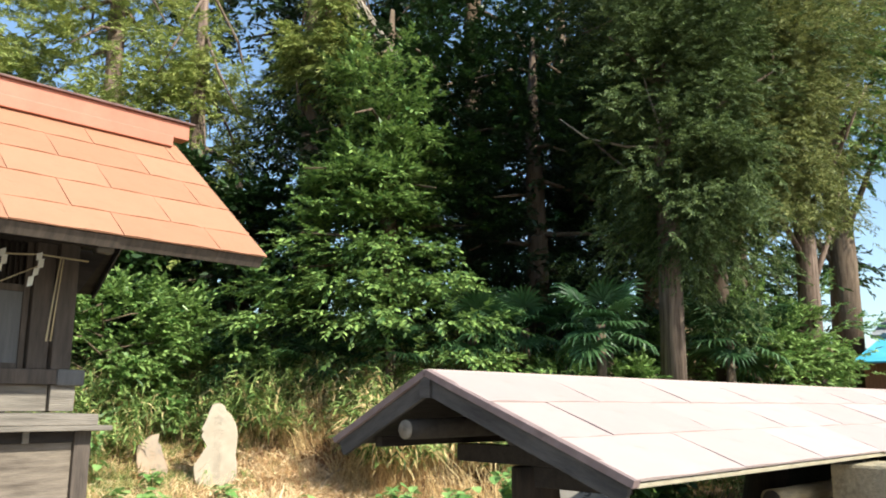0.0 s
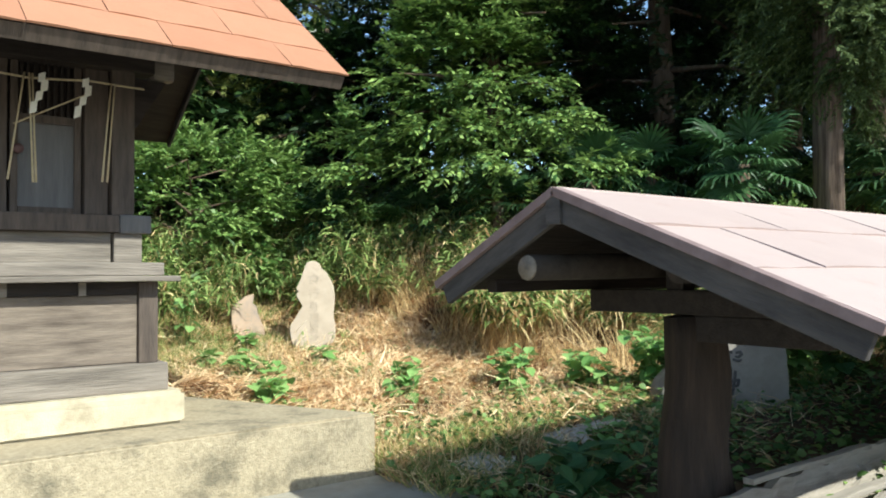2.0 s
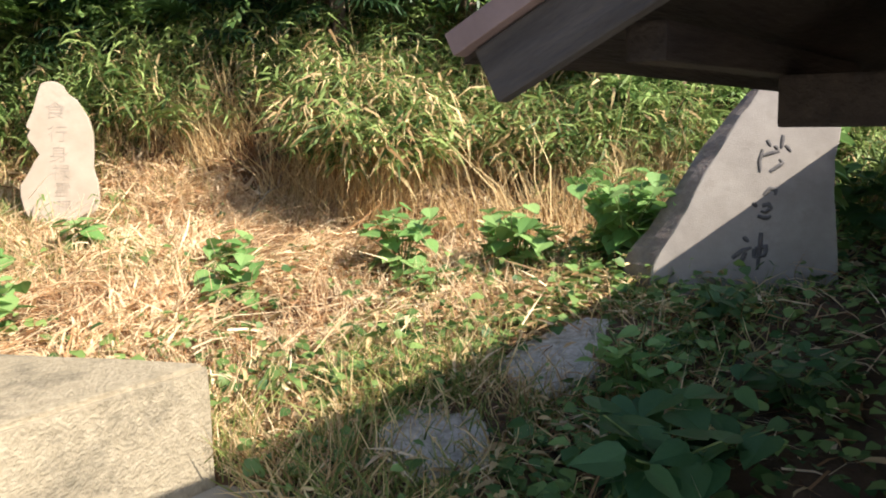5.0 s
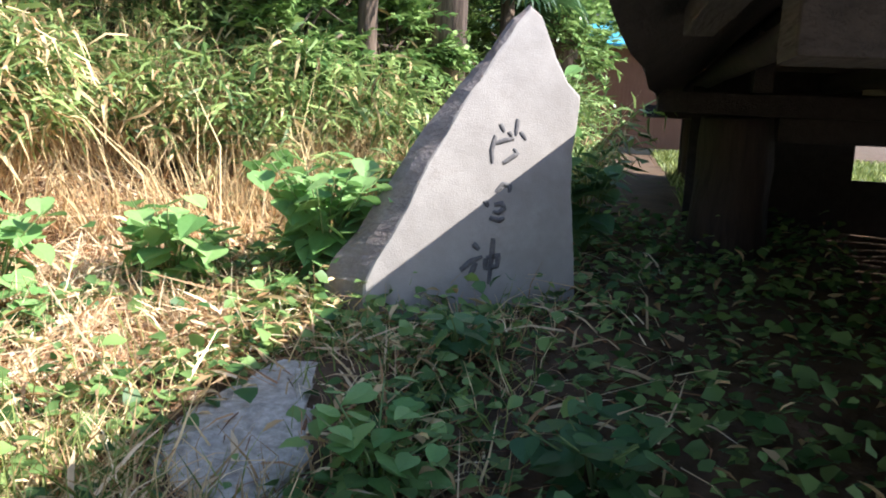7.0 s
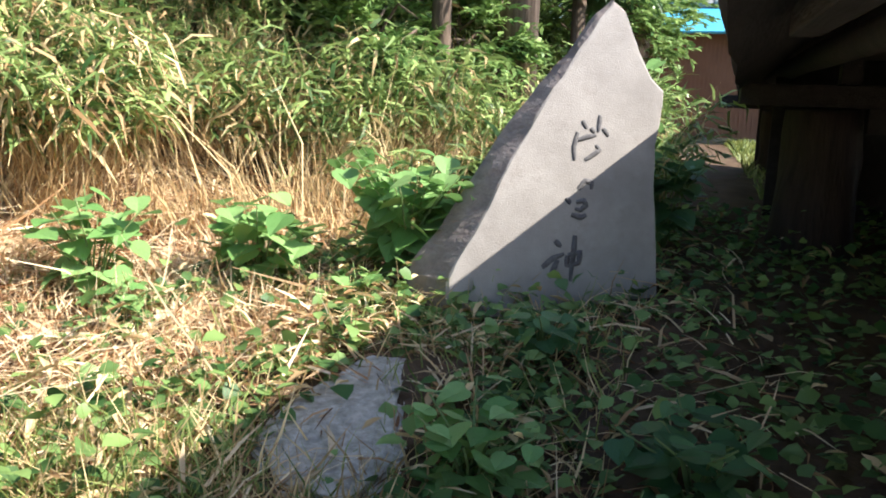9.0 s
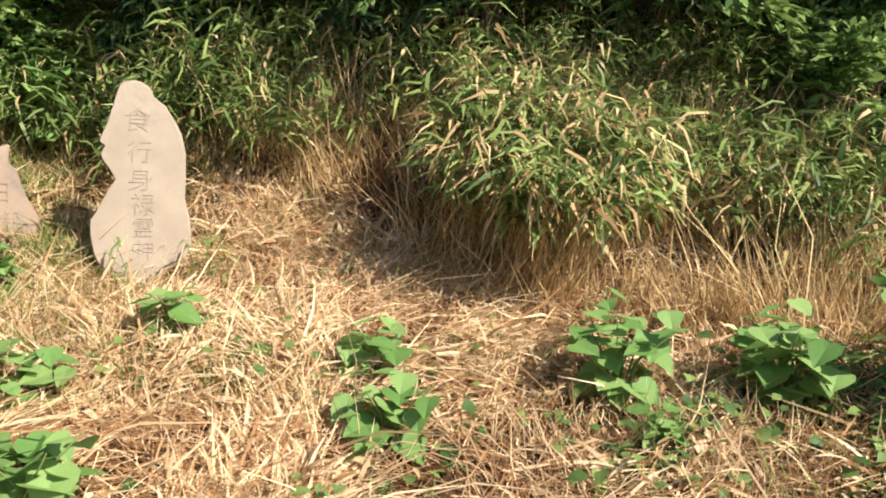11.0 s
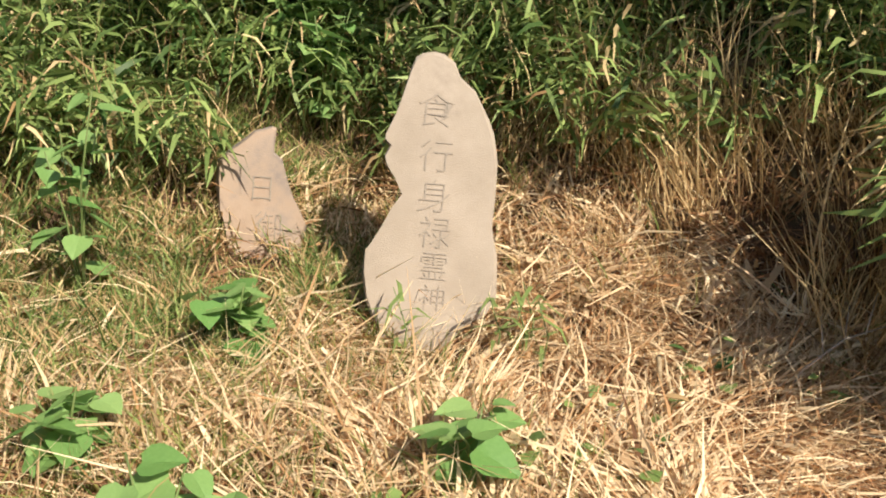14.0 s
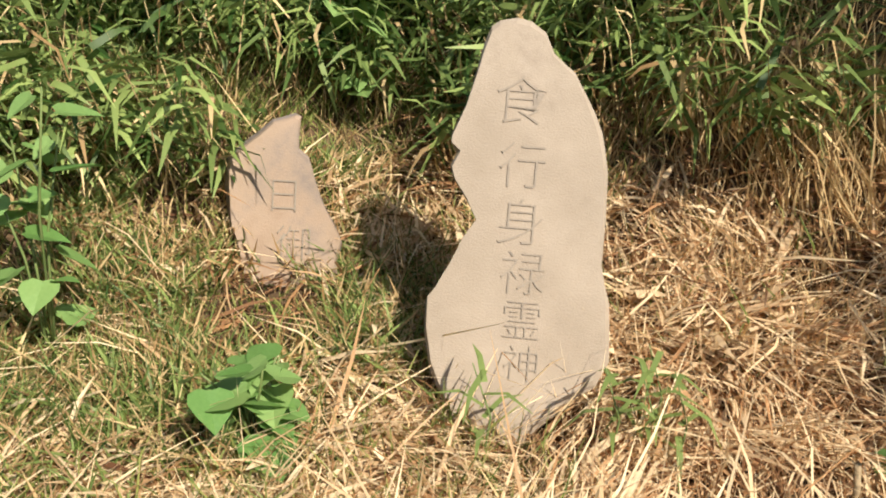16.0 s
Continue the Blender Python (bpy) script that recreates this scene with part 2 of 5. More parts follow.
def tube(points, radii, sides=8, rough=0.0, seed=0.0):
    """Corners and four-sided faces of a tapered limb along a line of points, with closed ends left to its neighbours."""
    pts = [Vector(p) for p in points]
    verts, faces = [], []
    n = len(pts)
    for i, p in enumerate(pts):
        d = (pts[min(i + 1, n - 1)] - pts[max(i - 1, 0)]).normalized()
        u = d.orthogonal().normalized() if i == 0 else (u - d * u.dot(d)).normalized()
        w = d.cross(u)
        for k in range(sides):
            a = 2 * math.pi * k / sides
            r = radii[i]
            if rough:
                r *= 1 + rough * noise.noise(Vector((math.cos(a) * 1.7, math.sin(a) * 1.7, i * 0.35 + seed)))
            verts.append(p + (u * math.cos(a) + w * math.sin(a)) * r)
    for i in range(n - 1):
        for k in range(sides):
            a, b = i * sides + k, i * sides + (k + 1) % sides
            faces.append((a, b, b + sides, a + sides))
    verts.append(pts[0]); verts.append(pts[-1])
    c0, c1 = len(verts) - 2, len(verts) - 1
    e = (n - 1) * sides
    for k in range(sides):
        faces.append((c0, (k + 1) % sides, k, c0))
        faces.append((c1, e + k, e + (k + 1) % sides, c1))
    return [tuple(v) for v in verts], faces


def tube_mesh(name, points, radii, material, sides=8, rough=0.0, seed=0.0, smooth=True):
    v, f = tube(points, radii, sides, rough, seed)
    me = bpy.data.meshes.new(name)
    me.from_pydata(v, [], [tuple(dict.fromkeys(q)) for q in f])
    me.materials.append(material)
    if smooth:
        me.polygons.foreach_set("use_smooth", np.ones(len(me.polygons), dtype=bool))
    return me


def limbs_mesh(name, limbs, material, sides=6, rough=0.15):
    """Several limbs of one tree joined into one mesh."""
    V, F = [], []
    for i, (pts, rad) in enumerate(limbs):
        v, f = tube(pts, rad, sides, rough, i * 3.1)
        o = len(V)
        V += v
        F += [tuple(dict.fromkeys(a + o for a in q)) for q in f]
    me = bpy.data.meshes.new(name)
    me.from_pydata(V, [], F)
    me.materials.append(material)
    me.polygons.foreach_set("use_smooth", np.ones(len(me.polygons), dtype=bool))
    return me


def unit(a):
    return a / np.maximum(np.linalg.norm(a, axis=-1, keepdims=True), 1e-9)


# blade shapes: corners along y, faces of four
LEAF_V = np.array([(0, 0, 0), (-0.5, 0.35, 0.10), (0, 0.38, 0), (0.5, 0.35, 0.10), (-0.36, 0.7, 0.06), (0, 0.72, -0.03), (0.36, 0.7, 0.06), (0, 1, -0.12)], float)
LEAF_F = np.array([(0, 2, 1, 1), (0, 3, 2, 2), (1, 2, 5, 4), (2, 3, 6, 5), (4, 5, 7, 7), (5, 6, 7, 7)])
DIA_V = np.array([(0, 0, 0), (-0.5, 0.45, 0.08), (0, 1, -0.05), (0.5, 0.45, 0.08)], float)
DIA_F = np.array([(0, 3, 2, 1)])
BLADE_V = np.array([(-0.5, 0, 0), (0.5, 0, 0), (-0.45, 0.5, 0.04), (0.45, 0.5, 0.04), (-0.05, 1, -0.05), (0.05, 1, -0.05)], float)
BLADE_F = np.array([(0, 1, 3, 2), (2, 3, 5, 4)])


def scatter(name, shape, pos, along, normal, length, width, material, curl=1.0):
    """Many leaves or blades in one mesh: a place, a direction, an upper side, a length and a width for each."""
    tv, tf = shape
    n, k = len(pos), len(tv)
    y = unit(np.asarray(along, float))
    z = np.asarray(normal, float)
    z = unit(z - y * (z * y).sum(1, keepdims=True))
    x = np.cross(y, z)
    L, Wd = np.broadcast_to(length, n)[:, None, None], np.broadcast_to(width, n)[:, None, None]
    V = (np.asarray(pos)[:, None, :] + x[:, None, :] * tv[None, :, 0:1] * Wd + y[:, None, :] * tv[None, :, 1:2] * L
         + z[:, None, :] * tv[None, :, 2:3] * L * curl)
    F = tf[None] + (np.arange(n) * k)[:, None, None]
    tri = tf[:, 2] == tf[:, 3]
    if tri.any():
        # split into triangles so that every face has the same number of corners
        q = F[:, ~tri].reshape(-1, 4)
        F = np.concatenate([F[:, tri].reshape(-1, 4)[:, :3], q[:, [0, 1, 2]], q[:, [0, 2, 3]]])
    else:
        F = F.reshape(-1, 4)
    return mesh_from(name, V.reshape(-1, 3), F, material)


def stuff(name, me, label, category):
    return tagged(new(name, me), label, category, kind="stuff")


# ---- the lie of the land ----
def softplus(v, w):
    return w * np.log1p(np.exp(np.clip(np.asarray(v, float) / w, -40, 40)))


def bank_side(x, y):
    """Metres past the foot of the bank that closes the clearing."""
    return (np.asarray(x, float) - 6.2) * 0.89 + (np.asarray(y, float) - 7.0) * 0.46


def height(x, y):
    x, y = np.asarray(x, float), np.asarray(y, float)
    z = 0.75 * np.tanh(0.125 * softplus(x - 3.3, 0.35) / 0.75) + 0.7 * np.tanh(0.062 * softplus(y - 4.9, 0.4) / 0.7)
    S = np.minimum(softplus(bank_side(x, y) - 0.15, 0.22), 14)
    fade = np.clip((y - 3.2) / 4.5, 0, 1)
    fade = fade * fade * (3 - 2 * fade)
    S2 = np.minimum(softplus(y - 9.68, 0.13), 8)
    side = 0.12 * np.clip((y - 6.0) / 1.6, 0, 1) / (1 + np.exp(np.clip((x - 4.55) / 0.14, -40, 40)))
    rise = np.clip((y - 5.5) / 1.9, 0, 1)
    z = z + 0.15 * rise * rise * (3 - 2 * rise)
    return z + side + np.maximum(fade * (1.0 * (1 - np.exp(-S / 0.95)) + 0.2 * S), 0.8 * (1 - np.exp(-S2 / 0.7)) + 0.06 * S2)


def lumps(x, y):
    """Small unevenness of the trodden ground."""
    x, y = np.asarray(x, float), np.asarray(y, float)
    return 0.02 * np.sin(x * 3.1 + 1.3 * np.sin(y * 2.3)) * np.cos(y * 2.7 + np.sin(x * 1.9)) + 0.012 * np.sin(x * 7.3 + y * 5.1)


# ---- ground ----
def build_ground():
    def axis(lo, hi, step):
        near = np.arange(lo, hi, step)
        far = np.geomspace(0.4, 400, 26)
        return np.concatenate([lo - far[::-1], near, hi + far])
    xs, ys = axis(-4, 15, 0.14), axis(-4, 15, 0.14)
    X, Y = np.meshgrid(xs, ys)
    near = (X > 3.2) | (Y > 4.7)
    flat = (X < 3.5) & (Y < 6.6)
    Z = height(X, Y) + np.where(near & ~flat, lumps(X, Y), 0) - np.where(flat, 0.012, 0)
    V = np.stack([X, Y, Z], -1).reshape(-1, 3)
    w = len(xs)
    i = np.arange(len(ys) - 1)[:, None] * w + np.arange(w - 1)[None]
    F = np.stack([i, i + 1, i + w + 1, i + w], -1).reshape(-1, 4)
    ob = new("ground", mesh_from("ground", V, F, M_SOIL, True))
    tagged(ob, "uneven brown soil with straw and weeds rising to a bank", "ground", kind="structure")


def prism(name, outline, z0, z1, material, bevel=0.012, wobble=0.0, seed=0.0, cuts=0):
    """A slab with an upright rim from an outline seen from above."""
    bm = bmesh.new()
    lo = [bm.verts.new((x, y, z0)) for x, y in outline]
    f = bm.faces.new(lo)
    ext = bmesh.ops.extrude_face_region(bm, geom=[f])
    for v in ext["geom"]:
        if isinstance(v, bmesh.types.BMVert):
            v.co.z = z1
    bmesh.ops.recalc_face_normals(bm, faces=bm.faces)
    if bevel:
        bmesh.ops.bevel(bm, geom=[e for e in bm.edges if e.calc_face_angle(0) > 0.5], offset=bevel, segments=2, affect="EDGES")
    if cuts:
        bmesh.ops.triangulate(bm, faces=bm.faces)
        bmesh.ops.subdivide_edges(bm, edges=bm.edges, cuts=cuts)
        for v in bm.verts:
            v.co += noise.noise_vector(v.co * 5 + Vector((seed, 0, 0))) * wobble + noise.noise_vector(v.co * 17 + Vector((0, seed, 0))) * wobble * 0.4
    return bm_mesh(name, bm, material)


build_ground()
tagged(new("pavement", prism("pavement", [(-9, -9), (2.6, -9), (2.75, 2.4), (3.0, 3.0), (3.4, 3.42), (3.32, 3.9), (3.1, 4.54), (-9, 4.54)], -0.2, 0.02, M_PAVE)),
       "worn grey concrete paving beside the shrine plinth", "pavement", kind="structure")
tagged(new("plinth", prism("plinth", [(-7, 4.542), (3.1, 4.542), (2.25, 6.5), (2.2, 9.2), (-7, 9.2)], -0.2, 0.52, M_CONC, 0.02, 0.006, 1.0, 5)),
       "low stained concrete plinth under the shrine", "plinth", kind="structure")


# ---- shrine ----
def build_shrine():
    s = thing("shrine", "weathered wooden shrine with rusty orange sheet roof on concrete plinth", "shrine", loc=(0, 0, 0))
    X0 = -3.4
    # the upper storey stands back from the base
    UP = Matrix(((1.1105, 0, 0, 0.068), (0, 1, 0, 0.55), (0, 0, 1.1105, -0.182), (0, 0, 0, 1)))
    part("stone_base", prism("stone_base", [(X0 - 0.4, 5.12), (1.74, 5.12), (1.72, 8.3), (X0 - 0.4, 8.3)], 0.515, 0.775, M_STEP, 0.03, 0.006, 4.0, 3), s, "cream concrete base step")
    part("ground_sill", box_mesh("ground_sill", (X0 - 0.1, 5.22, 0.775), (1.64, 5.42, 0.985), M_WOOD, 0.012, 0.006, 1), s, "bleached timber sill")
    part("ground_sill", box_mesh("ground_sill", (1.44, 5.425, 0.775), (1.64, 8.1, 0.985), M_WOOD, 0.012, 0.006, 2), s)
    for y in (5.26, 7.9):
        part("corner_post", box_mesh("corner_post", (1.43, y, 0.985), (1.575, y + 0.15, 1.60), M_SHRINEWOOD, 0.008), s)
    part("base_panel", box_mesh("base_panel", (X0, 5.31, 0.99), (1.428, 5.35, 1.50), M_PANEL, 0.004), s, "wide weathered board with bold grain")
    part("base_panel", box_mesh("base_panel", (1.47, 5.412, 0.99), (1.51, 7.898, 1.50), M_PANEL, 0.004), s)
    part("top_rail", box_mesh("top_rail", (X0, 5.285, 1.504), (1.428, 5.40, 1.60), M_DARKWOOD, 0.006), s)
    for i, x in enumerate((-1.6, -0.9, -0.2, 0.48, 1.0)):
        part("batten", box_mesh("batten", (x, 5.262, 1.50), (x + 0.05, 5.284, 1.60), M_WOOD, 0.003), s)
    part("ledge", box_mesh("ledge", (X0, 5.12, 1.602), (1.70, 6.20, 1.645), M_WOOD, 0.008, 0.004, 3), s, "projecting grey ledge board")
    part("ledge_beam", box_mesh("ledge_beam", (X0, 5.20, 1.647), (1.60, 6.18, 1.745), M_WOOD, 0.01, 0.004, 4), s)
    part("ledge_side", box_mesh("ledge_side", (1.40, 6.203, 1.602), (1.70, 8.1, 1.70), M_WOOD, 0.01), s)
    part("frog_leg_board", box_mesh("frog_leg_board", (X0, 5.52, 1.747), (1.25, 5.58, 1.97), M_WOOD, 0.006), s, m=UP)
    part("bearing_block", box_mesh("bearing_block", (1.26, 5.47, 1.747), (1.47, 5.66, 1.97), M_WOOD, 0.01), s, m=UP)
    part("upper_sill", box_mesh("upper_sill", (X0, 5.43, 1.972), (1.29, 5.63, 2.10), M_SHRINEWOOD, 0.008), s, m=UP)
    part("sill_end", box_mesh("sill_end", (1.292, 5.42, 1.965), (1.53, 5.64, 2.105), M_GREYBOARD, 0.02), s, "blue-grey metal-capped beam end", UP)
    for x in (X0, -1.35, 1.24):
        part("main_post", box_mesh("main_post", (x, 5.46, 2.102), (x + 0.17, 5.63, 3.42), M_SHRINEWOOD, 0.012), s, m=UP)
    part("main_post", box_mesh("main_post", (1.45, 7.7, 0.985), (1.63, 7.87, 3.62), M_SHRINEWOOD, 0.012), s)
    part("side_wall", box_mesh("side_wall", (1.50, 6.182, 1.75), (1.56, 7.698, 4.3), M_SHRINEWOOD, 0.004), s)
    part("back_wall", box_mesh("back_wall", (X0, 7.88, 0.985), (1.63, 7.95, 3.62), M_SHRINEWOOD, 0.004), s)
    part("door_jamb", box_mesh("door_jamb", (1.06, 5.52, 2.102), (1.23, 5.63, 3.2), M_SHRINEWOOD, 0.01), s, m=UP)
    # a pair of lattice doors beside the post
    for x0, x1 in ((0.57, 1.05), (0.0, 0.55), (-0.62, -0.02)):
        d = part("door", box_mesh("door", (x0, 5.60, 2.105), (x1, 5.63, 2.78), M_GREYBOARD, 0.004), s, "grey boarded lower door panel", UP)
        part("door_frame", box_mesh("door_frame", (x0, 5.575, 2.105), (x0 + 0.05, 5.599, 3.2), M_SHRINEWOOD, 0.004), d)
        part("door_frame", box_mesh("door_frame", (x1 - 0.05, 5.575, 2.105), (x1, 5.599, 3.2), M_SHRINEWOOD, 0.004), d)
        part("door_rail", box_mesh("door_rail", (x0 + 0.052, 5.575, 2.76), (x1 - 0.052, 5.599, 2.82), M_SHRINEWOOD, 0.004), d)
        part("door_rail", box_mesh("door_rail", (x0 + 0.052, 5.575, 2.105), (x1 - 0.052, 5.599, 2.15), M_SHRINEWOOD, 0.004), d)
        k = int((x1 - x0 - 0.1) / 0.045)
        slat = box_mesh("lattice_slat", (-0.009, -0.012, 0), (0.009, 0.012, 0.4), M_DARKWOOD, 0.0)
        for i in range(k):
            part("lattice_slat", slat, d, m=pose(x0 + 0.05 + 0.045 * (i + 0.5), 5.588, 2.822))
    # dark board added in place of the shade inside the shrine
    part("interior_shade_board", box_mesh("interior_shade_board", (X0, 5.66, 2.1), (1.2, 5.70, 3.42), M_DARKWOOD, 0), s, m=UP)
    lock = tube_mesh("padlock", [(0.62, 5.54, 2.56), (0.62, 5.572, 2.56)], [0.035, 0.035], M_EDGE, 12)
    part("padlock", lock, s, m=UP)
    part("lintel", box_mesh("lintel", (X0, 5.42, 3.2), (1.55, 5.64, 3.36), M_DARKWOOD, 0.01), s, m=UP)
    part("wall_plate", box_mesh("wall_plate", (X0 - 0.4, 5.99, 3.62), (2.45, 6.19, 3.80), M_DARKWOOD, 0.01), s)
    part("wall_plate", box_mesh("wall_plate", (X0 - 0.4, 7.72, 3.62), (2.45, 7.92, 3.80), M_DARKWOOD, 0.01), s)
    part("beam_nose", box_mesh("beam_nose", (1.552, 5.46, 3.17), (1.72, 5.60, 3.33), M_WOOD, 0.03), s, "pale carved beam nose", UP)
    brace = bmesh.new()
    a = [brace.verts.new(p) for p in ((1.412, 5.50, 2.78), (1.43, 5.50, 2.78), (1.66, 5.50, 3.16), (1.412, 5.50, 3.16))]
    f = brace.faces.new(a)
    e = bmesh.ops.extrude_face_region(brace, geom=[f])
    for v in e["geom"]:
        if isinstance(v, bmesh.types.BMVert):
            v.co.y += 0.09
    part("bracket", bm_mesh("bracket", brace, M_DARKWOOD), s, m=UP)
    for i in range(15):
        x = X0 - 0.5 + i * 0.42
        L = math.hypot(2.0, 1.55)
        for sg in (1, -1):
            r = box_mesh("rafter", (-0.03, -L, -0.10), (0.03, 0, -0.03), M_DARKWOOD, 0.004)
            m = pose(x, 6.70, 4.80) @ (pose(0, 0, 0, 37.7) if sg > 0 else pose(0, 0, 0, 0, 0, 180) @ pose(0, 0, 0, 37.7))
            part("rafter", r, s, m=m)
    # roof boards, sheets in staggered courses, fascia and ridge
    slope = pose(0, 6.70, 4.86) @ pose(0, 0, 0, 37.75)
    back = pose(0, 6.70, 4.86) @ pose(0, 0, 0, 0, 0, 180) @ pose(0, 0, 0, 37.75)
    LEN = 2.60
    part("roof_deck", box_mesh("roof_deck", (X0 - 1.2, -LEN + 0.03, -0.065), (2.86, 0, -0.012), M_DARKWOOD, 0), s, m=slope)
    part("roof_deck", box_mesh("roof_deck", (-2.86, -LEN + 0.03, -0.065), (-X0 + 1.2, 0, -0.012), M_DARKWOOD, 0), s, m=back)
    part("fascia", box_mesh("fascia", (X0 - 1.2, -LEN - 0.005, -0.135), (2.88, -LEN + 0.028, -0.014), M_SHRINEWOOD, 0.006), s, "brown eave board", m=slope)
    part("barge_board", box_mesh("barge_board", (2.862, -LEN + 0.03, -0.14), (2.89, 0, -0.014), M_FASCIA, 0.004), s, m=slope)
    part("barge_board", box_mesh("barge_board", (-2.89, -LEN + 0.03, -0.14), (-2.862, 0, -0.014), M_FASCIA, 0.004), s, m=back)
    R = random.Random(3)
    cuts = (0.0, 0.43, 0.97, 1.515, 2.06, 2.60)
    for j in range(5):
        y0, dep = -LEN - 0.02 + cuts[j], cuts[j + 1] - cuts[j]
        sheet = sheet_mesh("roof_sheet", 0.93, dep + 0.035, 0.012, M_COPPER)
        short = (0.52, 0.86, 0.34, 0.70, 0.20)[j]
        part("roof_sheet", sheet_mesh("roof_sheet", short - 0.004, dep + 0.035, 0.012, M_COPPER), s, m=slope @ pose(2.905 - short, y0, 0.004, -0.9))
        for i in range(7):
            part("roof_sheet", sheet, s, m=slope @ pose(2.905 - short - 0.935 * (i + 1), y0 + R.uniform(-0.006, 0.006), 0.004 + R.uniform(0, 0.003), -0.9 + R.uniform(-0.15, 0.1)))
    part("back_roofing", box_mesh("back_roofing", (-2.9, -LEN - 0.02, -0.01), (-X0 + 1.2, 0, 0.012), M_COPPER, 0), s, m=back)
    part("ridge_base", box_mesh("ridge_base", (X0 - 1.2, 6.55, 4.80), (2.80, 6.85, 4.93), M_CAP, 0.008), s)
    part("ridge_box", box_mesh("ridge_box", (X0 - 1.3, 6.60, 4.932), (3.02, 6.80, 5.12), M_CAP, 0.006), s, "salmon painted ridge box")
    part("ridge_cap", box_mesh("ridge_cap", (X0 - 1.35, 6.56, 5.122), (3.07, 6.84, 5.145), M_EDGE, 0.004), s, "thin dark ridge capping")


def sheet_mesh(name, w, d, t, material):
    """A roofing sheet whose lower edge is turned down and whose face is slightly buckled."""
    bm = bmesh.new()
    nx, ny = 8, 4
    grid = [[bm.verts.new((w * i / nx, d * j / ny, t + 0.004 * math.sin(i * 1.3 + j) * (1 - j / ny))) for i in range(nx + 1)] for j in range(ny + 1)]
    low = [bm.verts.new((w * i / nx, 0.002, -0.004)) for i in range(nx + 1)]
    for j in range(ny):
        for i in range(nx):
            bm.faces.new((grid[j][i], grid[j][i + 1], grid[j + 1][i + 1], grid[j + 1][i]))
    for i in range(nx):
        bm.faces.new((low[i], low[i + 1], grid[0][i + 1], grid[0][i]))
    for k in (0, nx):
        side = [bm.verts.new((grid[j][k].co.x, grid[j][k].co.y, -0.002)) for j in range(ny + 1)]
        for j in range(ny):
            bm.faces.new((grid[j][k], grid[j + 1][k], side[j + 1], side[j]))
    return bm_mesh(name, bm, material)


build_shrine()


def build_rope():
    r = thing("shimenawa_rope", "thin straw rope with white paper streamers across the shrine front", "rope", loc=(0, 0, 0))
    r.matrix_basis = Matrix(((1.1105, 0, 0, 0.068), (0, 1, 0, 0.55), (0, 0, 1.1105, -0.182), (0, 0, 0, 1)))
    z0, y = 3.06, 5.30
    pts = [(-1.37 + i * 0.2, y, z0 + 0.012 * math.sin(i * 1.7) - 0.03 * math.sin(math.pi * i / 14)) for i in range(15)]
    part("cord", tube_mesh("cord", pts, [0.008] * 15, M_ROPE, 6), r)
    for x in (0.40, 0.72, 1.01):
        bm = bmesh.new()
        prev = None
        for k, (dx, dz) in enumerate(((0, 0), (-0.004, -0.06), (0.018, -0.055), (0.012, -0.13), (-0.014, -0.13), (-0.024, -0.20), (-0.05, -0.205), (-0.06, -0.29))):
            a = bm.verts.new((x + dx - 0.022, y - 0.012 - 0.006 * (k % 2), z0 + dz))
            b = bm.verts.new((x + dx + 0.024, y - 0.012 - 0.006 * (k % 2), z0 + dz + 0.02))
            if prev:
                bm.faces.new((prev[0], prev[1], b, a))
            prev = (a, b)
        part("paper_streamer", bm_mesh("paper_streamer", bm, M_PAPER), r, "folded white paper streamer")
    for x, z1, dx in ((1.19, 2.33, -0.06), (1.215, 2.33, -0.05), (0.61, 2.31, -0.10), (0.64, 2.30, 0.03), (0.66, 2.30, 0.03)):
        part("hanging_cord", tube_mesh("hanging_cord", [(x, y - 0.004, z0), (x + dx * 0.5, y + 0.004, (z0 + z1) / 2), (x + dx, y, z1)], [0.007, 0.006, 0.008], M_ROPE, 6), r)
    part("bell_cord", tube_mesh("bell_cord", [(1.02, y + 0.05, 2.96), (0.55, y + 0.03, 2.70)], [0.006, 0.006], M_ROPE, 6), r)


build_rope()


# ---- roofed shelter on posts ----
def eave_left(x):
    """Place of the sagging left eave along the shelter."""
    return max(2.90 - 0.060 * (x - 2.48), 2.05), 1.59 - 0.010 * (x - 2.48)


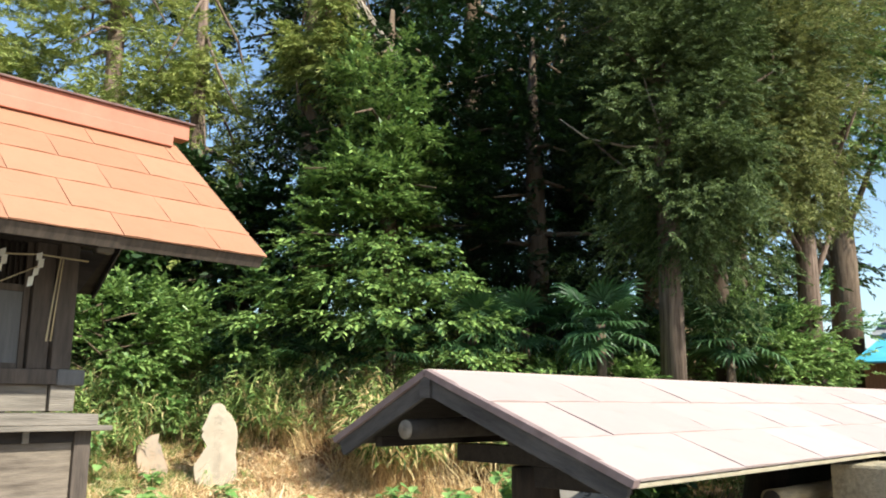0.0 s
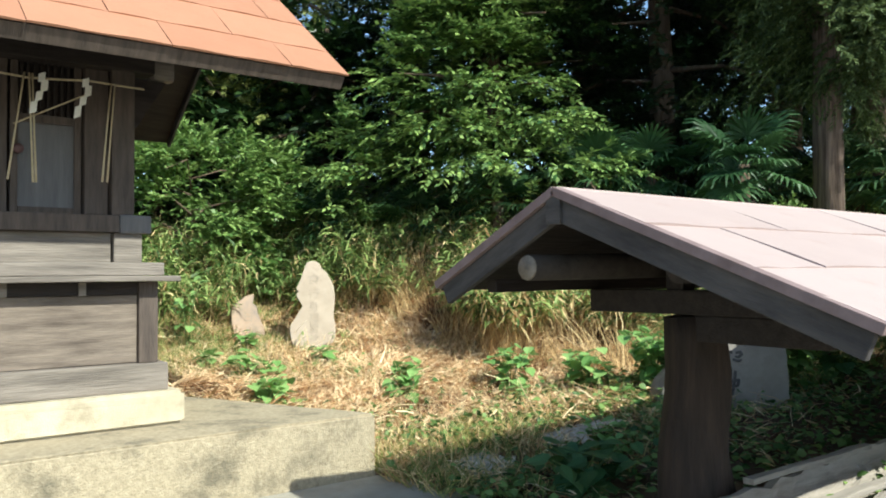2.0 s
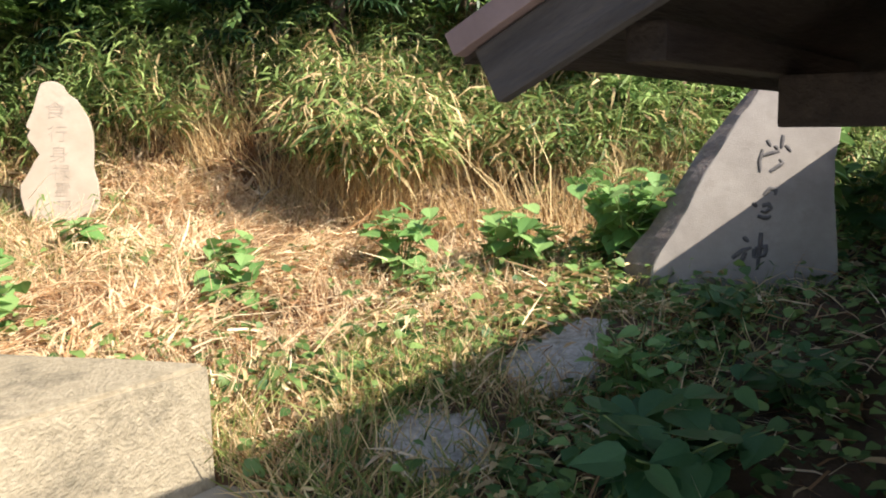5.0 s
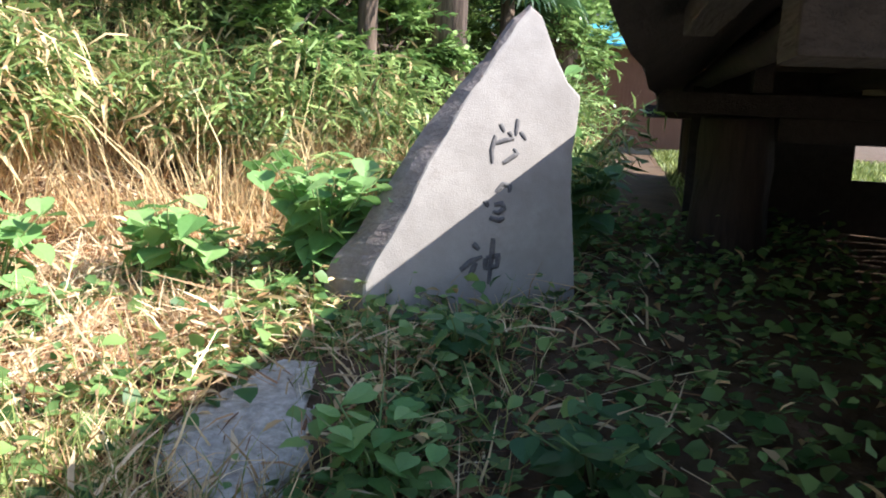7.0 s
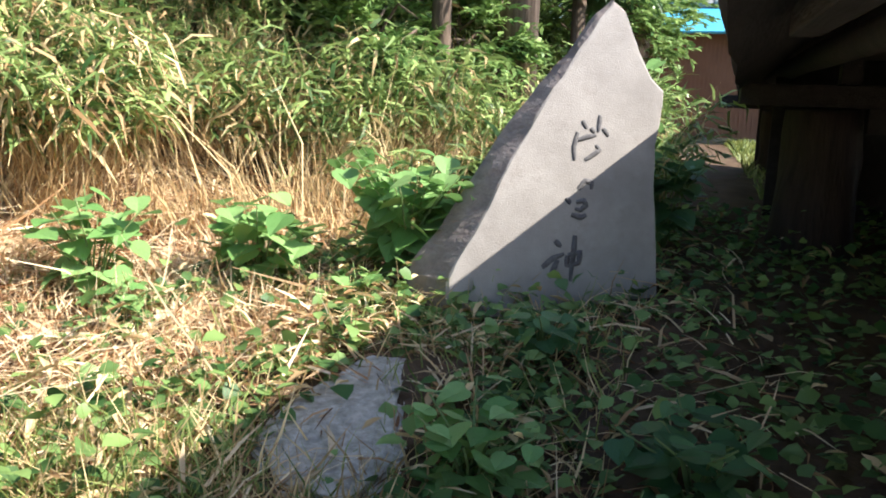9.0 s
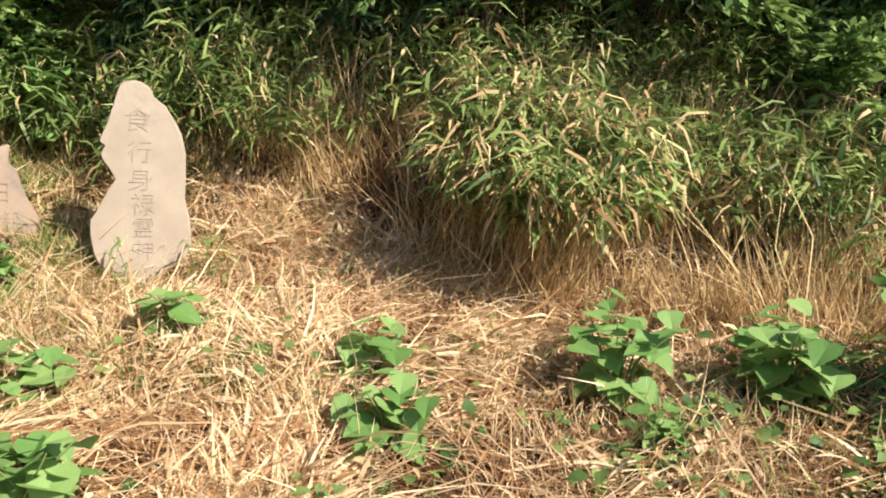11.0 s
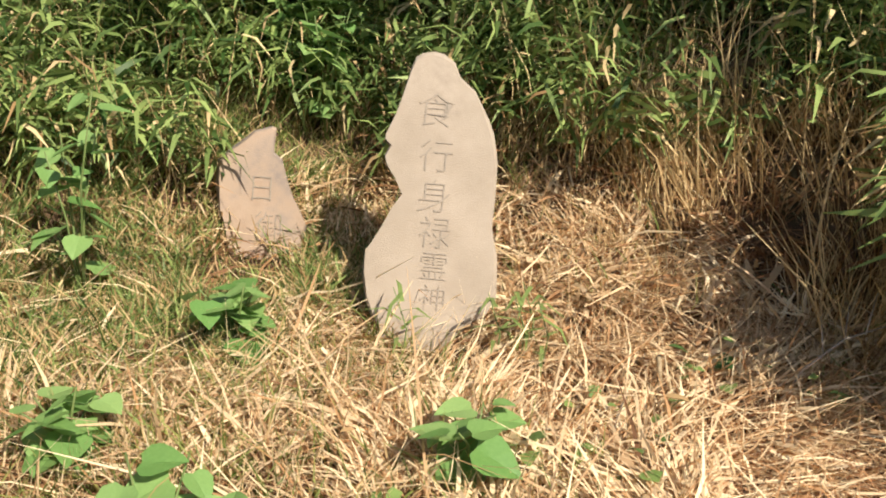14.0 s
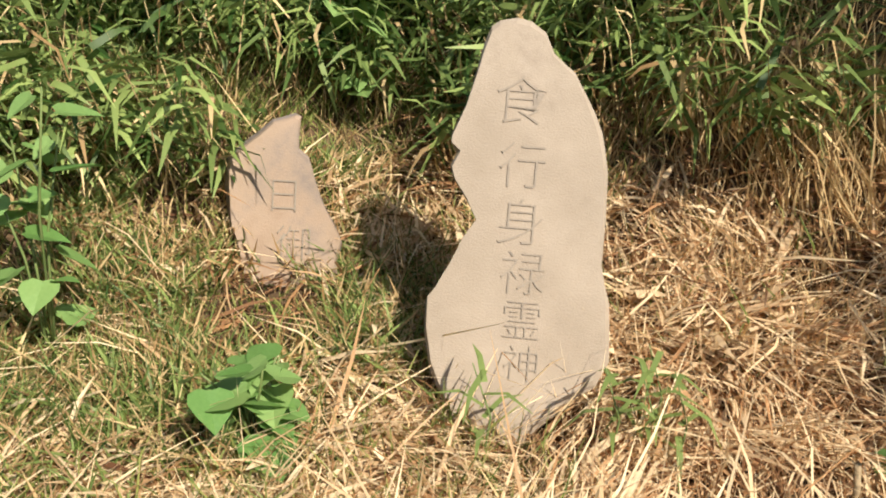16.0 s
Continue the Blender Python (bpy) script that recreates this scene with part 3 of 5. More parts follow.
def build_shelter():
    s = thing("water_shelter", "low open timber shelter on posts with faded pink sheet roof", "shelter")
    XA, XB, RY, RZ = 2.48, 12.5, 1.92, 2.08
    EY, EZ = 0.30, 1.45
    ang = math.degrees(math.atan2(RZ - EZ, RY - EY))
    LEN = math.hypot(RY - EY, RZ - EZ)
    near = pose(0, RY, RZ) @ pose(0, 0, 0, ang)
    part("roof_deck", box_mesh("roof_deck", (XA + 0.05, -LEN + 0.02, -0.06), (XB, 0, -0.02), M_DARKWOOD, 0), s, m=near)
    dep, R = LEN / 3, random.Random(5)
    for j in range(3):
        y0 = -LEN - 0.015 + j * dep
        first = (1.36, 0.62, 1.28)[j]
        x, k = XA - 0.005, 0
        while x < XB - 0.1:
            w = first if k == 0 else 1.41
            part("roof_sheet", sheet_mesh("roof_sheet", w - 0.006, dep + 0.03, 0.012, M_PINKROOF), s, m=near @ pose(x, y0 + R.uniform(-0.005, 0.005), R.uniform(-0.002, 0.003), -0.8))
            x += w
            k += 1
    # left slope follows the sagging eave
    ya, za = eave_left(XA)
    yb, zb = eave_left(XB)
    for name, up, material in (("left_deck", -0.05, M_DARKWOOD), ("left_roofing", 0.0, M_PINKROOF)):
        bm = bmesh.new()
        n = 16
        top = [bm.verts.new((XA + (XB - XA) * i / n, RY, RZ + up)) for i in range(n + 1)]
        low = []
        for i in range(n + 1):
            x = XA + (XB - XA) * i / n
            y, z = eave_left(x)
            low.append(bm.verts.new((x, y + (0.012 * math.sin(i * 2.1) if up else 0.02), z + up + 0.008 * math.sin(i * 1.7))))
        for i in range(n):
            bm.faces.new((top[i], top[i + 1], low[i + 1], low[i]))
        e = bmesh.ops.extrude_face_region(bm, geom=list(bm.faces))
        for v in e["geom"]:
            if isinstance(v, bmesh.types.BMVert):
                v.co.z += 0.025 if up else 0.014
        bmesh.ops.recalc_face_normals(bm, faces=bm.faces)
        part(name, bm_mesh(name, bm, material), s)
    # gable boards with a thin dark drip edge
    part("barge_board", box_mesh("barge_board", (XA - 0.012, -LEN + 0.015, -0.155), (XA + 0.028, -0.004, -0.037), M_FASCIA, 0.006), s, "grey gable board", m=near)
    part("drip_edge", box_mesh("drip_edge", (XA - 0.04, -LEN - 0.02, -0.035), (XA + 0.03, 0, 0.012), M_DRIP, 0.003), s, m=near)
    LL = math.hypot(ya - RY, RZ - za)
    la = math.degrees(math.atan2(RZ - za, ya - RY))
    far = pose(0, RY, RZ) @ pose(0, 0, 0, 0, 0, 180) @ pose(0, 0, 0, la)
    part("barge_board", box_mesh("barge_board", (-XA - 0.028, -LL + 0.015, -0.15), (-XA + 0.012, -0.004, -0.037), M_FASCIA, 0.006), s, m=far)
    part("drip_edge", box_mesh("drip_edge", (-XA - 0.03, -LL - 0.015, -0.035), (-XA + 0.04, 0, 0.012), M_DRIP, 0.003), s, m=far)
    part("eave_board", box_mesh("eave_board", (XA + 0.05, -LEN - 0.003, -0.05), (XB, -LEN + 0.018, -0.018), M_STEP, 0.004), s, m=near)
    # logs and beams
    part("log_purlin", tube_mesh("log_purlin", [(2.50 + i * 0.7, 2.16, 1.675 + 0.01 * math.sin(i)) for i in range(15)], [0.072 + 0.004 * math.sin(i * 2) for i in range(15)], M_LOG, 14, 0.06), s, "peeled round log with cracked sawn end")
    # lighter disc puts the light on the sawn end into its colour
    part("log_end", tube_mesh("log_end", [(2.488, 2.16, 1.675), (2.504, 2.16, 1.675)], [0.066, 0.068], M_LOGEND_LIT, 14, 0.06), s, "grey sawn log end, coloured as the lit face")
    part("log_purlin", tube_mesh("log_purlin", [(2.62 + i * 0.7, 1.28, 1.66) for i in range(14)], [0.07] * 14, M_DARKWOOD, 12, 0.06), s)
    part("ridge_pole", tube_mesh("ridge_pole", [(2.56 + i * 0.7, 1.92, 1.955) for i in range(14)], [0.05] * 14, M_LOG, 10, 0.05), s)
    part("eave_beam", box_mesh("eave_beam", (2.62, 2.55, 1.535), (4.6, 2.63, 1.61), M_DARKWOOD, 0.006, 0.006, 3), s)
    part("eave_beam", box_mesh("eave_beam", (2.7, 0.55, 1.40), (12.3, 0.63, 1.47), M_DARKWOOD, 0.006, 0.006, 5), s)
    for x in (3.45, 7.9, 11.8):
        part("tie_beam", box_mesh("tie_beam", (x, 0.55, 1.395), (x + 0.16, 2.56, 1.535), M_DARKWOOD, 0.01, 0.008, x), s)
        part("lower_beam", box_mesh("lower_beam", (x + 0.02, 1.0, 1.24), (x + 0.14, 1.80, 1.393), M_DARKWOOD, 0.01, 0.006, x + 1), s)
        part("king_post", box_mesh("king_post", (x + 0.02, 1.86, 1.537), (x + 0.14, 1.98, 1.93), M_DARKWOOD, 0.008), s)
    for x, y, r in ((3.60, 1.88, 0.225), (8.1, 2.02, 0.30), (12.0, 1.9, 0.24)):
        pts = [(x + 0.012 * math.sin(i * 1.1), y + 0.012 * math.cos(i * 1.4), -0.1 + i * 0.165) for i in range(10)]
        rad = [r * (0.86 - 0.012 * i + 0.62 * math.exp(-i * 0.5)) for i in range(10)]
        part("post", tube_mesh("post", pts, rad, M_POST, 18, 0.2, x), s, "rough-hewn dark brown trunk post")
    part("gable_plate", box_mesh("gable_plate", (XA - 0.034, RY - 0.05, RZ - 0.185), (XA + 0.018, RY + 0.05, RZ - 0.03), M_FASCIA, 0.004), s)
    # added panel that shuts out sky at the open far gable
    part("end_closure", box_mesh("end_closure", (12.4, 0.4, 0.3), (12.43, 2.1, 1.9), M_DARKWOOD, 0.004), s)
    # added boards that keep the far view under the roof dark
    for i in range(6):
        part("closure_board", box_mesh("closure_board", (9.0, 1.06 + i * 0.2, 0.2), (9.03, 1.259 + i * 0.2, 1.75 if i < 5 else 1.62), M_DARKWOOD, 0.002), s)
    part("closure_board", box_mesh("closure_board", (9.0, 0.3, 0.1), (9.03, 1.058, 0.97), M_DARKWOOD, 0.004), s)
    part("closure_board", box_mesh("closure_board", (9.0, 0.3, 1.24), (9.03, 1.058, 1.6), M_DARKWOOD, 0.004), s)
    # added boards that keep low sun off the ground under the roof
    for i in range(11):
        part("sun_block_board", box_mesh("sun_block_board", (6.78 + i * 0.2, 0.60, 0.1), (6.975 + i * 0.2, 0.62, 1.3), M_DARKWOOD, 0.004), s)


build_shelter()


def build_trough():
    t = thing("hollow_log", "bleached broken hollow log lying under the shelter roof", "log", loc=(0, 0, 0))
    V, F = [], []
    n, m = 18, 10
    for i in range(n + 1):
        for k in range(m + 1):
            a = math.pi * (0.98 + 1.04 * k / m)
            r = 0.275 + 0.03 * noise.noise(Vector((i * 0.6, k * 0.5, 1)))
            x = 3.25 + i * 0.13 + 0.05 * noise.noise(Vector((k * 0.9, i * 0.3, 5)))
            V.append((x, 1.27 + r * math.cos(a) * 1.1, 0.385 + i * 0.004 + r * math.sin(a) + 0.05 * noise.noise(Vector((i * 0.9, k * 1.3, 9)))))
    for i in range(n):
        for k in range(m):
            a = i * (m + 1) + k
            F.append((a, a + 1, a + m + 2, a + m + 1))
    bm = bmesh.new()
    bv = [bm.verts.new(v) for v in V]
    for f in F:
        bm.faces.new([bv[i] for i in f])
    bmesh.ops.recalc_face_normals(bm, faces=bm.faces)
    bmesh.ops.solidify(bm, geom=list(bm.faces), thickness=0.05)
    part("shell", bm_mesh("shell", bm, M_PALEWOOD), t)
    for i, (y, z) in enumerate(((1.05, 0.43), (1.5, 0.45))):
        part("splinter", box_mesh("splinter", (3.3 + 0.3 * i, y, z), (5.0, y + 0.07, z + 0.035), M_PALEWOOD, 0.006, 0.02, i), t)


build_trough()

def build_logs():
    """Short logs stacked in three courses, sawn ends towards the paving."""
    R = random.Random(12)
    for j in range(5):
        for y in ((0.80, 0.985) if j < 4 else (0.86,)):
            x0, r = 5.52 + R.uniform(-0.07, 0.07), R.uniform(0.082, 0.09)
            z = float(height(6.2, y)) + 0.07 + 0.165 * j
            g = thing("stacked_log", "weathered yellowish log in a low stack under the shelter", "log", "stacked logs", (x0, y, z))
            part("bark", tube_mesh("bark", [(i * 0.22, R.uniform(-0.008, 0.008), R.uniform(-0.006, 0.006)) for i in range(8)], [r * R.uniform(0.94, 1.04) for i in range(8)], M_SAWN, 14, 0.1, y * 5), g)
            part("sawn_end", tube_mesh("sawn_end", [(-0.004, 0, 0), (0.012, 0, 0)], [r * 0.9, r * 0.9], M_LOG, 14), g, "brown sawn log end")


build_logs()

tagged(new("stone_pillar", box_mesh("stone_pillar", (6.1, 0.02, -0.05), (6.75, 0.56, 1.36), M_CONC, 0.03, 0.01, 8)),
       "short weathered concrete pillar beside the shelter", "pillar")


# ---- stone slabs ----
def build_slab(outline, z, label, seed, slope=0.0):
    g = min(float(height(x, y)) for x, y in outline)
    me = prism("stone_slab", outline, g - 0.08, z, M_SLAB, 0.03, 0.034, seed, 6)
    for v in me.vertices:
        v.co.z += slope * (v.co.x - outline[0][0])
    tagged(new("stone_slab", me), label, "slab", "stone edging slabs")


build_slab([(3.45, 3.78), (3.60, 4.18), (3.84, 4.28), (4.16, 4.20), (4.18, 4.02), (3.98, 3.80), (3.70, 3.62)], 0.115, "flat mossy grey stone slab half sunk in weeds", 2.0)
build_slab([(4.30, 3.72), (4.40, 3.98), (4.62, 4.19), (5.0, 4.20), (5.40, 4.06), (5.46, 3.86), (5.0, 3.78), (4.66, 3.62)], 0.17, "long pale weathered stone slab overgrown with grass", 6.0, 0.10)


# ---- carved stones ----
def text_mesh(name, body, size, material, thin=-0.022):
    cu = bpy.data.curves.new(name, "FONT")
    cu.body = body
    cu.size = size
    cu.align_x, cu.align_y = "CENTER", "CENTER"
    cu.extrude = 0.0015
    cu.offset = thin * size
    ob = bpy.data.objects.new(name, cu)
    scene.collection.objects.link(ob)
    dg = bpy.context.evaluated_depsgraph_get()
    me = bpy.data.meshes.new_from_object(ob.evaluated_get(dg))
    bpy.data.objects.remove(ob)
    me.materials.clear()
    me.materials.append(material)
    return me


def stone_frame(origin, normal):
    """Axes of a stone's face: across, up, out."""
    n = Vector(normal).normalized()
    r = Vector((0, 0, 1)).cross(n).normalized()
    u = n.cross(r)
    return Matrix(((r.x, u.x, n.x, origin[0]), (r.y, u.y, n.y, origin[1]), (r.z, u.z, n.z, origin[2]), (0, 0, 0, 1)))


def outline_detail(pts, steps, amp, seed):
    """A rougher outline between the given corners."""
    out = []
    n = len(pts)
    for i in range(n):
        a, b = Vector(pts[i]), Vector(pts[(i + 1) % n])
        for k in range(steps):
            p = a.lerp(b, k / steps)
            q = noise.noise_vector(Vector((p.x * 9, p.y * 9, seed)))
            out.append((p.x + q.x * amp, p.y + q.y * amp))
    return out


def stone_mesh(name, front, back_shift, thick, face_mat, side_mat, seed, relief=0.008, grow=1.04):
    """A split slab of rock: a flat face, a broken chamfered rim and a rougher back."""
    bm = bmesh.new()
    cx = sum(p[0] for p in front) / len(front)
    cy = sum(p[1] for p in front) / len(front)
    rings = []
    for f, z, sx in ((0.965, 0.0, 0.0), (1.0, -0.018, 0.0), (grow, -thick * 0.5, 0.6), (grow * 0.97, -thick * 0.85, 1.0), (0.85, -thick, 1.0)):
        ring = []
        for i, (x, y) in enumerate(front):
            q = noise.noise_vector(Vector((x * 6, y * 6, seed + z * 20)))
            a = relief * (0.3 if z == 0 else 1.6)
            ring.append(bm.verts.new((cx + (x - cx) * f + back_shift[0] * sx + q.x * a, cy + (y - cy) * f + back_shift[1] * sx + q.y * a, z + q.z * a)))
        rings.append(ring)
    n = len(front)
    bm.faces.new(rings[0])
    bm.faces.new(list(reversed(rings[-1])))
    for a, b in zip(rings, rings[1:]):
        for i in range(n):
            j = (i + 1) % n
            f = bm.faces.new((a[i], b[i], b[j], a[j]))
            f.material_index = 0 if a is rings[0] else 1
    bmesh.ops.recalc_face_normals(bm, faces=bm.faces)
    top = [f for f in bm.faces if len(f.verts) > 4]
    bmesh.ops.triangulate(bm, faces=top)
    me = bm_mesh(name, bm, face_mat)
    me.materials.append(side_mat)
    return me


def wedge_mesh(name, front, face_mat, side_mat, seed):
    """A pointed slab whose broken flank widens from the tip down to the foot."""
    bm = bmesh.new()
    top, low = max(p[1] for p in front), min(p[1] for p in front)
    rings = []
    for k, (deep, out, inset) in enumerate(((0.0, 0.0, 0.018), (0.012, 0.0, 0.0), (0.12, 0.5, 0.0), (0.26, 1.0, 0.0), (0.30, 1.0, 0.10))):
        ring = []
        for x, y in front:
            f = min(1.0, 0.12 + 1.1 * (top - y) / (top - low))
            edge = -0.70 + 0.62 * (y - low)
            left = 1.0 if x < edge + 0.45 and x < 0.3 else 0.0
            q = noise.noise_vector(Vector((x * 7, y * 7, seed + k))) * (0.004 if k == 0 else 0.016 if k > 1 else 0.011)
            ring.append(bm.verts.new((x + (0.02 - 0.14 * f) * out * left + (0.1 - x) * inset + q.x, y - (y - 0.1) * inset + 0.03 * out * left + q.y, -deep * f + q.z * 0.6)))
        rings.append(ring)
    n = len(front)
    bm.faces.new(rings[0])
    bm.faces.new(list(reversed(rings[-1])))
    for a, b in zip(rings, rings[1:]):
        for i in range(n):
            j = (i + 1) % n
            f = bm.faces.new((a[i], b[i], b[j], a[j]))
            f.material_index = 0 if a is rings[0] else 1
    bmesh.ops.recalc_face_normals(bm, faces=bm.faces)
    bmesh.ops.triangulate(bm, faces=[f for f in bm.faces if len(f.verts) > 4])
    me = bm_mesh(name, bm, face_mat)
    me.materials.append(side_mat)
    return me


# leaning stone under the eave
def brush(line, width):
    """Groove shade of a carved brush stroke: a thin dark strip along a line, swelling at its start and tapering off."""
    pts = [Vector(line[0]).lerp(Vector(line[0]), 0)]
    for a, b in zip(line, line[1:]):
        pts += [Vector(a).lerp(Vector(b), f) for f in (0.34, 0.67, 1.0)]
    n, V, F = len(pts), [], []
    for i, p in enumerate(pts):
        d = (pts[min(i + 1, n - 1)] - pts[max(i - 1, 0)]).normalized()
        w = width * (0.45 + 0.55 * math.sin(math.pi * min(1.0, 0.2 + 0.75 * i / (n - 1)))) * 0.5
        for z in (-0.004, 0.003):
            V += [(p.x - d.y * w, p.y + d.x * w, z), (p.x + d.y * w, p.y - d.x * w, z)]
    for i in range(n - 1):
        a, b = 4 * i, 4 * i + 4
        F += [(a + 2, a + 3, b + 3, b + 2), (a, b, b + 1, a + 1), (a, a + 2, b + 2, b), (a + 1, b + 1, b + 3, a + 3)]
    return mesh_from("carved_stroke", V, F, M_CARVE_DARK)


Y_FRAME = stone_frame((6.41, 3.37, 0.88), (-0.82, -0.55, 0.14))
yk = thing("leaning_memorial_stone", "tall pointed grey memorial stone with carved characters, leaning in weeds", "stone")
yk.matrix_basis = Y_FRAME
Y_OUT = [(0.136, 0.912), (0.003, 0.712), (-0.158, 0.497), (-0.347, 0.2), (-0.471, -0.038), (-0.555, -0.183), (-0.635, -0.3), (-0.685, -0.391), (-0.686, -0.564), (0.477, -0.654), (0.463, -0.268), (0.459, 0.027), (0.461, 0.263), (0.491, 0.44), (0.502, 0.564), (0.437, 0.629), (0.358, 0.757), (0.282, 0.941), (0.219, 0.994)]
part("slab", wedge_mesh("slab", outline_detail(Y_OUT, 4, 0.009, 3.0), M_STONE, M_STONE_SIDE, 3.0), yk)
GLYPHS = (
    [[(0.138, 0.427), (0.125, 0.342)], [(0.039, 0.4), (0.062, 0.358)], [(0.085, 0.364), (0.106, 0.338)], [(0.152, 0.365), (0.185, 0.322)], [(0.012, 0.34), (-0.01, 0.267), (-0.006, 0.199)], [(0.01, 0.301), (0.064, 0.318), (0.115, 0.327)], [(0.054, 0.202), (0.109, 0.236), (0.135, 0.253), (0.113, 0.279)]],
    [[(0.014, 0.055), (0.053, 0.097), (0.091, 0.088), (0.087, 0.054)], [(-0.05, 0.013), (-0.029, -0.018)], [(0.002, -0.01), (0.047, 0.0), (0.058, -0.026), (0.026, -0.05), (-0.005, -0.041)], [(-0.025, -0.072), (0.031, -0.087), (0.06, -0.074)]],
    [[(-0.113, -0.201), (-0.08, -0.233)], [(-0.184, -0.335), (-0.125, -0.29), (-0.063, -0.268)], [(-0.098, -0.297), (-0.144, -0.387)], [(-0.003, -0.177), (-0.009, -0.248), (-0.03, -0.408)], [(-0.044, -0.277), (0.028, -0.263), (0.017, -0.317), (-0.046, -0.331)], [(-0.044, -0.277), (-0.05, -0.336)]],
)
for glyph, width in zip(GLYPHS, (0.026, 0.028, 0.03)):
    for line in glyph:
        part("carved_stroke", brush(line, width), yk, "carved brush stroke, groove shade as a dark strip")

# tall split stone on the slope
tall = thing("notched_memorial_stone", "tall buff memorial stone, notched side, carved characters, leaning back in straw", "stone")
tall.matrix_basis = stone_frame((4.91, 8.80, 1.835), (-0.58, -0.8, 0.48))
T_OUT = [(0.041, -0.011), (0.098, -0.047), (0.129, -0.113), (0.2, -0.177), (0.236, -0.251), (0.289, -0.379), (0.317, -0.516), (0.315, -0.808), (0.335, -0.933), (0.343, -1.11), (0.306, -1.192), (0.212, -1.26), (0.004, -1.4689999999999999), (-0.053, -1.491), (-0.085, -1.4900000000000002), (-0.16, -1.313), (-0.23, -1.166), (-0.249, -1.058), (-0.252, -0.949), (-0.225, -0.911), (-0.189, -0.836), (-0.149, -0.751), (-0.107, -0.684), (-0.144, -0.603), (-0.183, -0.543), (-0.195, -0.506), (-0.172, -0.454), (-0.205, -0.424), (-0.203, -0.399), (-0.163, -0.294), (-0.127, -0.159), (-0.088, -0.034), (-0.061, -0.014), (-0.006, -0.002)]
part("slab", stone_mesh("slab", outline_detail(T_OUT, 2, 0.005, 8.0), (0.0, 0.0), 0.14, M_TALL, M_TALL, 8.0, 0.005, 0.96), tall)
# flat darker letters stand in for shade in the cut characters
for ch, (x, y), size in zip("食行身禄霊神", [(0.023, -0.296), (0.04, -0.51), (0.044, -0.695), (0.058, -0.859), (0.062, -1.008), (0.068, -1.145)], (0.18, 0.165, 0.165, 0.155, 0.14, 0.125)):
    part("carved_character", text_mesh("carved_character", ch, size, M_CARVE, -0.016), tall, "shallow carved character, groove shade as darker lettering", pose(x, y, 0.0025, 0, 0, -2))

# small stone beside it
small = thing("small_memorial_stone", "small reddish pointed memorial stone half hidden in dry grass", "stone")
small.matrix_basis = stone_frame((4.45, 9.70, 1.35), (-0.45, -0.88, 0.30))
S_OUT = [(0.008, 0.012), (0.007, -0.116), (0.046, -0.151), (0.08, -0.268), (0.137, -0.397), (0.181, -0.504), (0.162, -0.599), (0.169, -0.814), (-0.208, -0.811), (-0.239, -0.597), (-0.276, -0.432), (-0.287, -0.268), (-0.278, -0.152), (-0.185, -0.077), (-0.098, -0.003), (-0.056, 0.007), (-0.01, 0.021)]
part("slab", stone_mesh("slab", outline_detail(S_OUT, 3, 0.006, 5.0), (-0.02, 0.0), 0.16, M_SMALL, M_STONE_SIDE, 5.0, 0.006), small)
for ch, (x, y) in zip("日御", [(-0.054, -0.315), (-0.016, -0.515)]):
    part("carved_character", text_mesh("carved_character", ch, 0.16, M_CARVE, -0.016), small, "shallow carved character, groove shade as darker lettering", pose(x, y, 0.004, 0, 0, -3))


# ---- house beyond ----
def build_house():
    h = thing("house", "brown-sided house with sky-blue lean-to roof and grey tiles beyond the shelter", "house", loc=(0, 0, 0))
    X, YA, YB = 19.3, 1.55, 4.35
    part("wall", box_mesh("wall", (X, YA, 0.85), (X + 5, YB, 2.95), M_SIDING, 0.01), h, "brown ribbed siding")
    rib = box_mesh("siding_rib", (-0.016, -0.014, 0), (0.0, 0.014, 2.08), M_SIDING, 0)
    for i in range(34):
        part("siding_rib", rib, h, m=pose(X, YA + 0.06 + i * 0.08, 0.86))
    part("foundation", box_mesh("foundation", (X - 0.03, YA, 0.1), (X + 5, YB, 0.848), M_CONC, 0.01), h)
    part("corner_trim", box_mesh("corner_trim", (X - 0.05, YA - 0.16, 0.75), (X - 0.002, YA, 2.9), M_CREAM, 0.004), h, "cream corner post")
    part("lean_to_roof", box_mesh("lean_to_roof", (-0.5, -4.0, 0), (2.6, YB + 0.1, 0.05), M_BLUE, 0.01), h, "sky-blue metal roof", pose(X, 0, 2.93, 0, -17, 0))
    part("upper_wall", box_mesh("upper_wall", (X + 2.0, -4.0, 2.9), (X + 5, YB, 4.2), M_CREAM, 0.01), h)
    part("tiled_roof", box_mesh("tiled_roof", (-0.6, -4.2, 0), (4, YB + 0.3, 0.10), M_TILE, 0.01), h, "grey tiled roof", pose(X + 2.2, 0, 3.72, 0, -22, 0))
    row = box_mesh("tile_row", (-0.6, -0.05, 0.10), (4, 0.05, 0.14), M_TILE, 0.01)
    for i in range(29):
        part("tile_row", row, h, m=pose(X + 2.2, -4.1 + i * 0.3, 3.72, 0, -22, 0))


build_house()


# ---- plants ----
def in_plinth(x, y):
    edge = np.where(y < 6.5, 3.12 - 0.435 * (y - 4.54), 2.25)
    return (y > 4.5) & (y < 9.25) & (x < edge)


def on_slabs(x, y):
    return ((x > 3.5) & (x < 4.12) & (y > 3.74) & (y < 4.2)) | ((x > 4.34) & (x < 5.4) & (y > 3.74) & (y < 4.14))


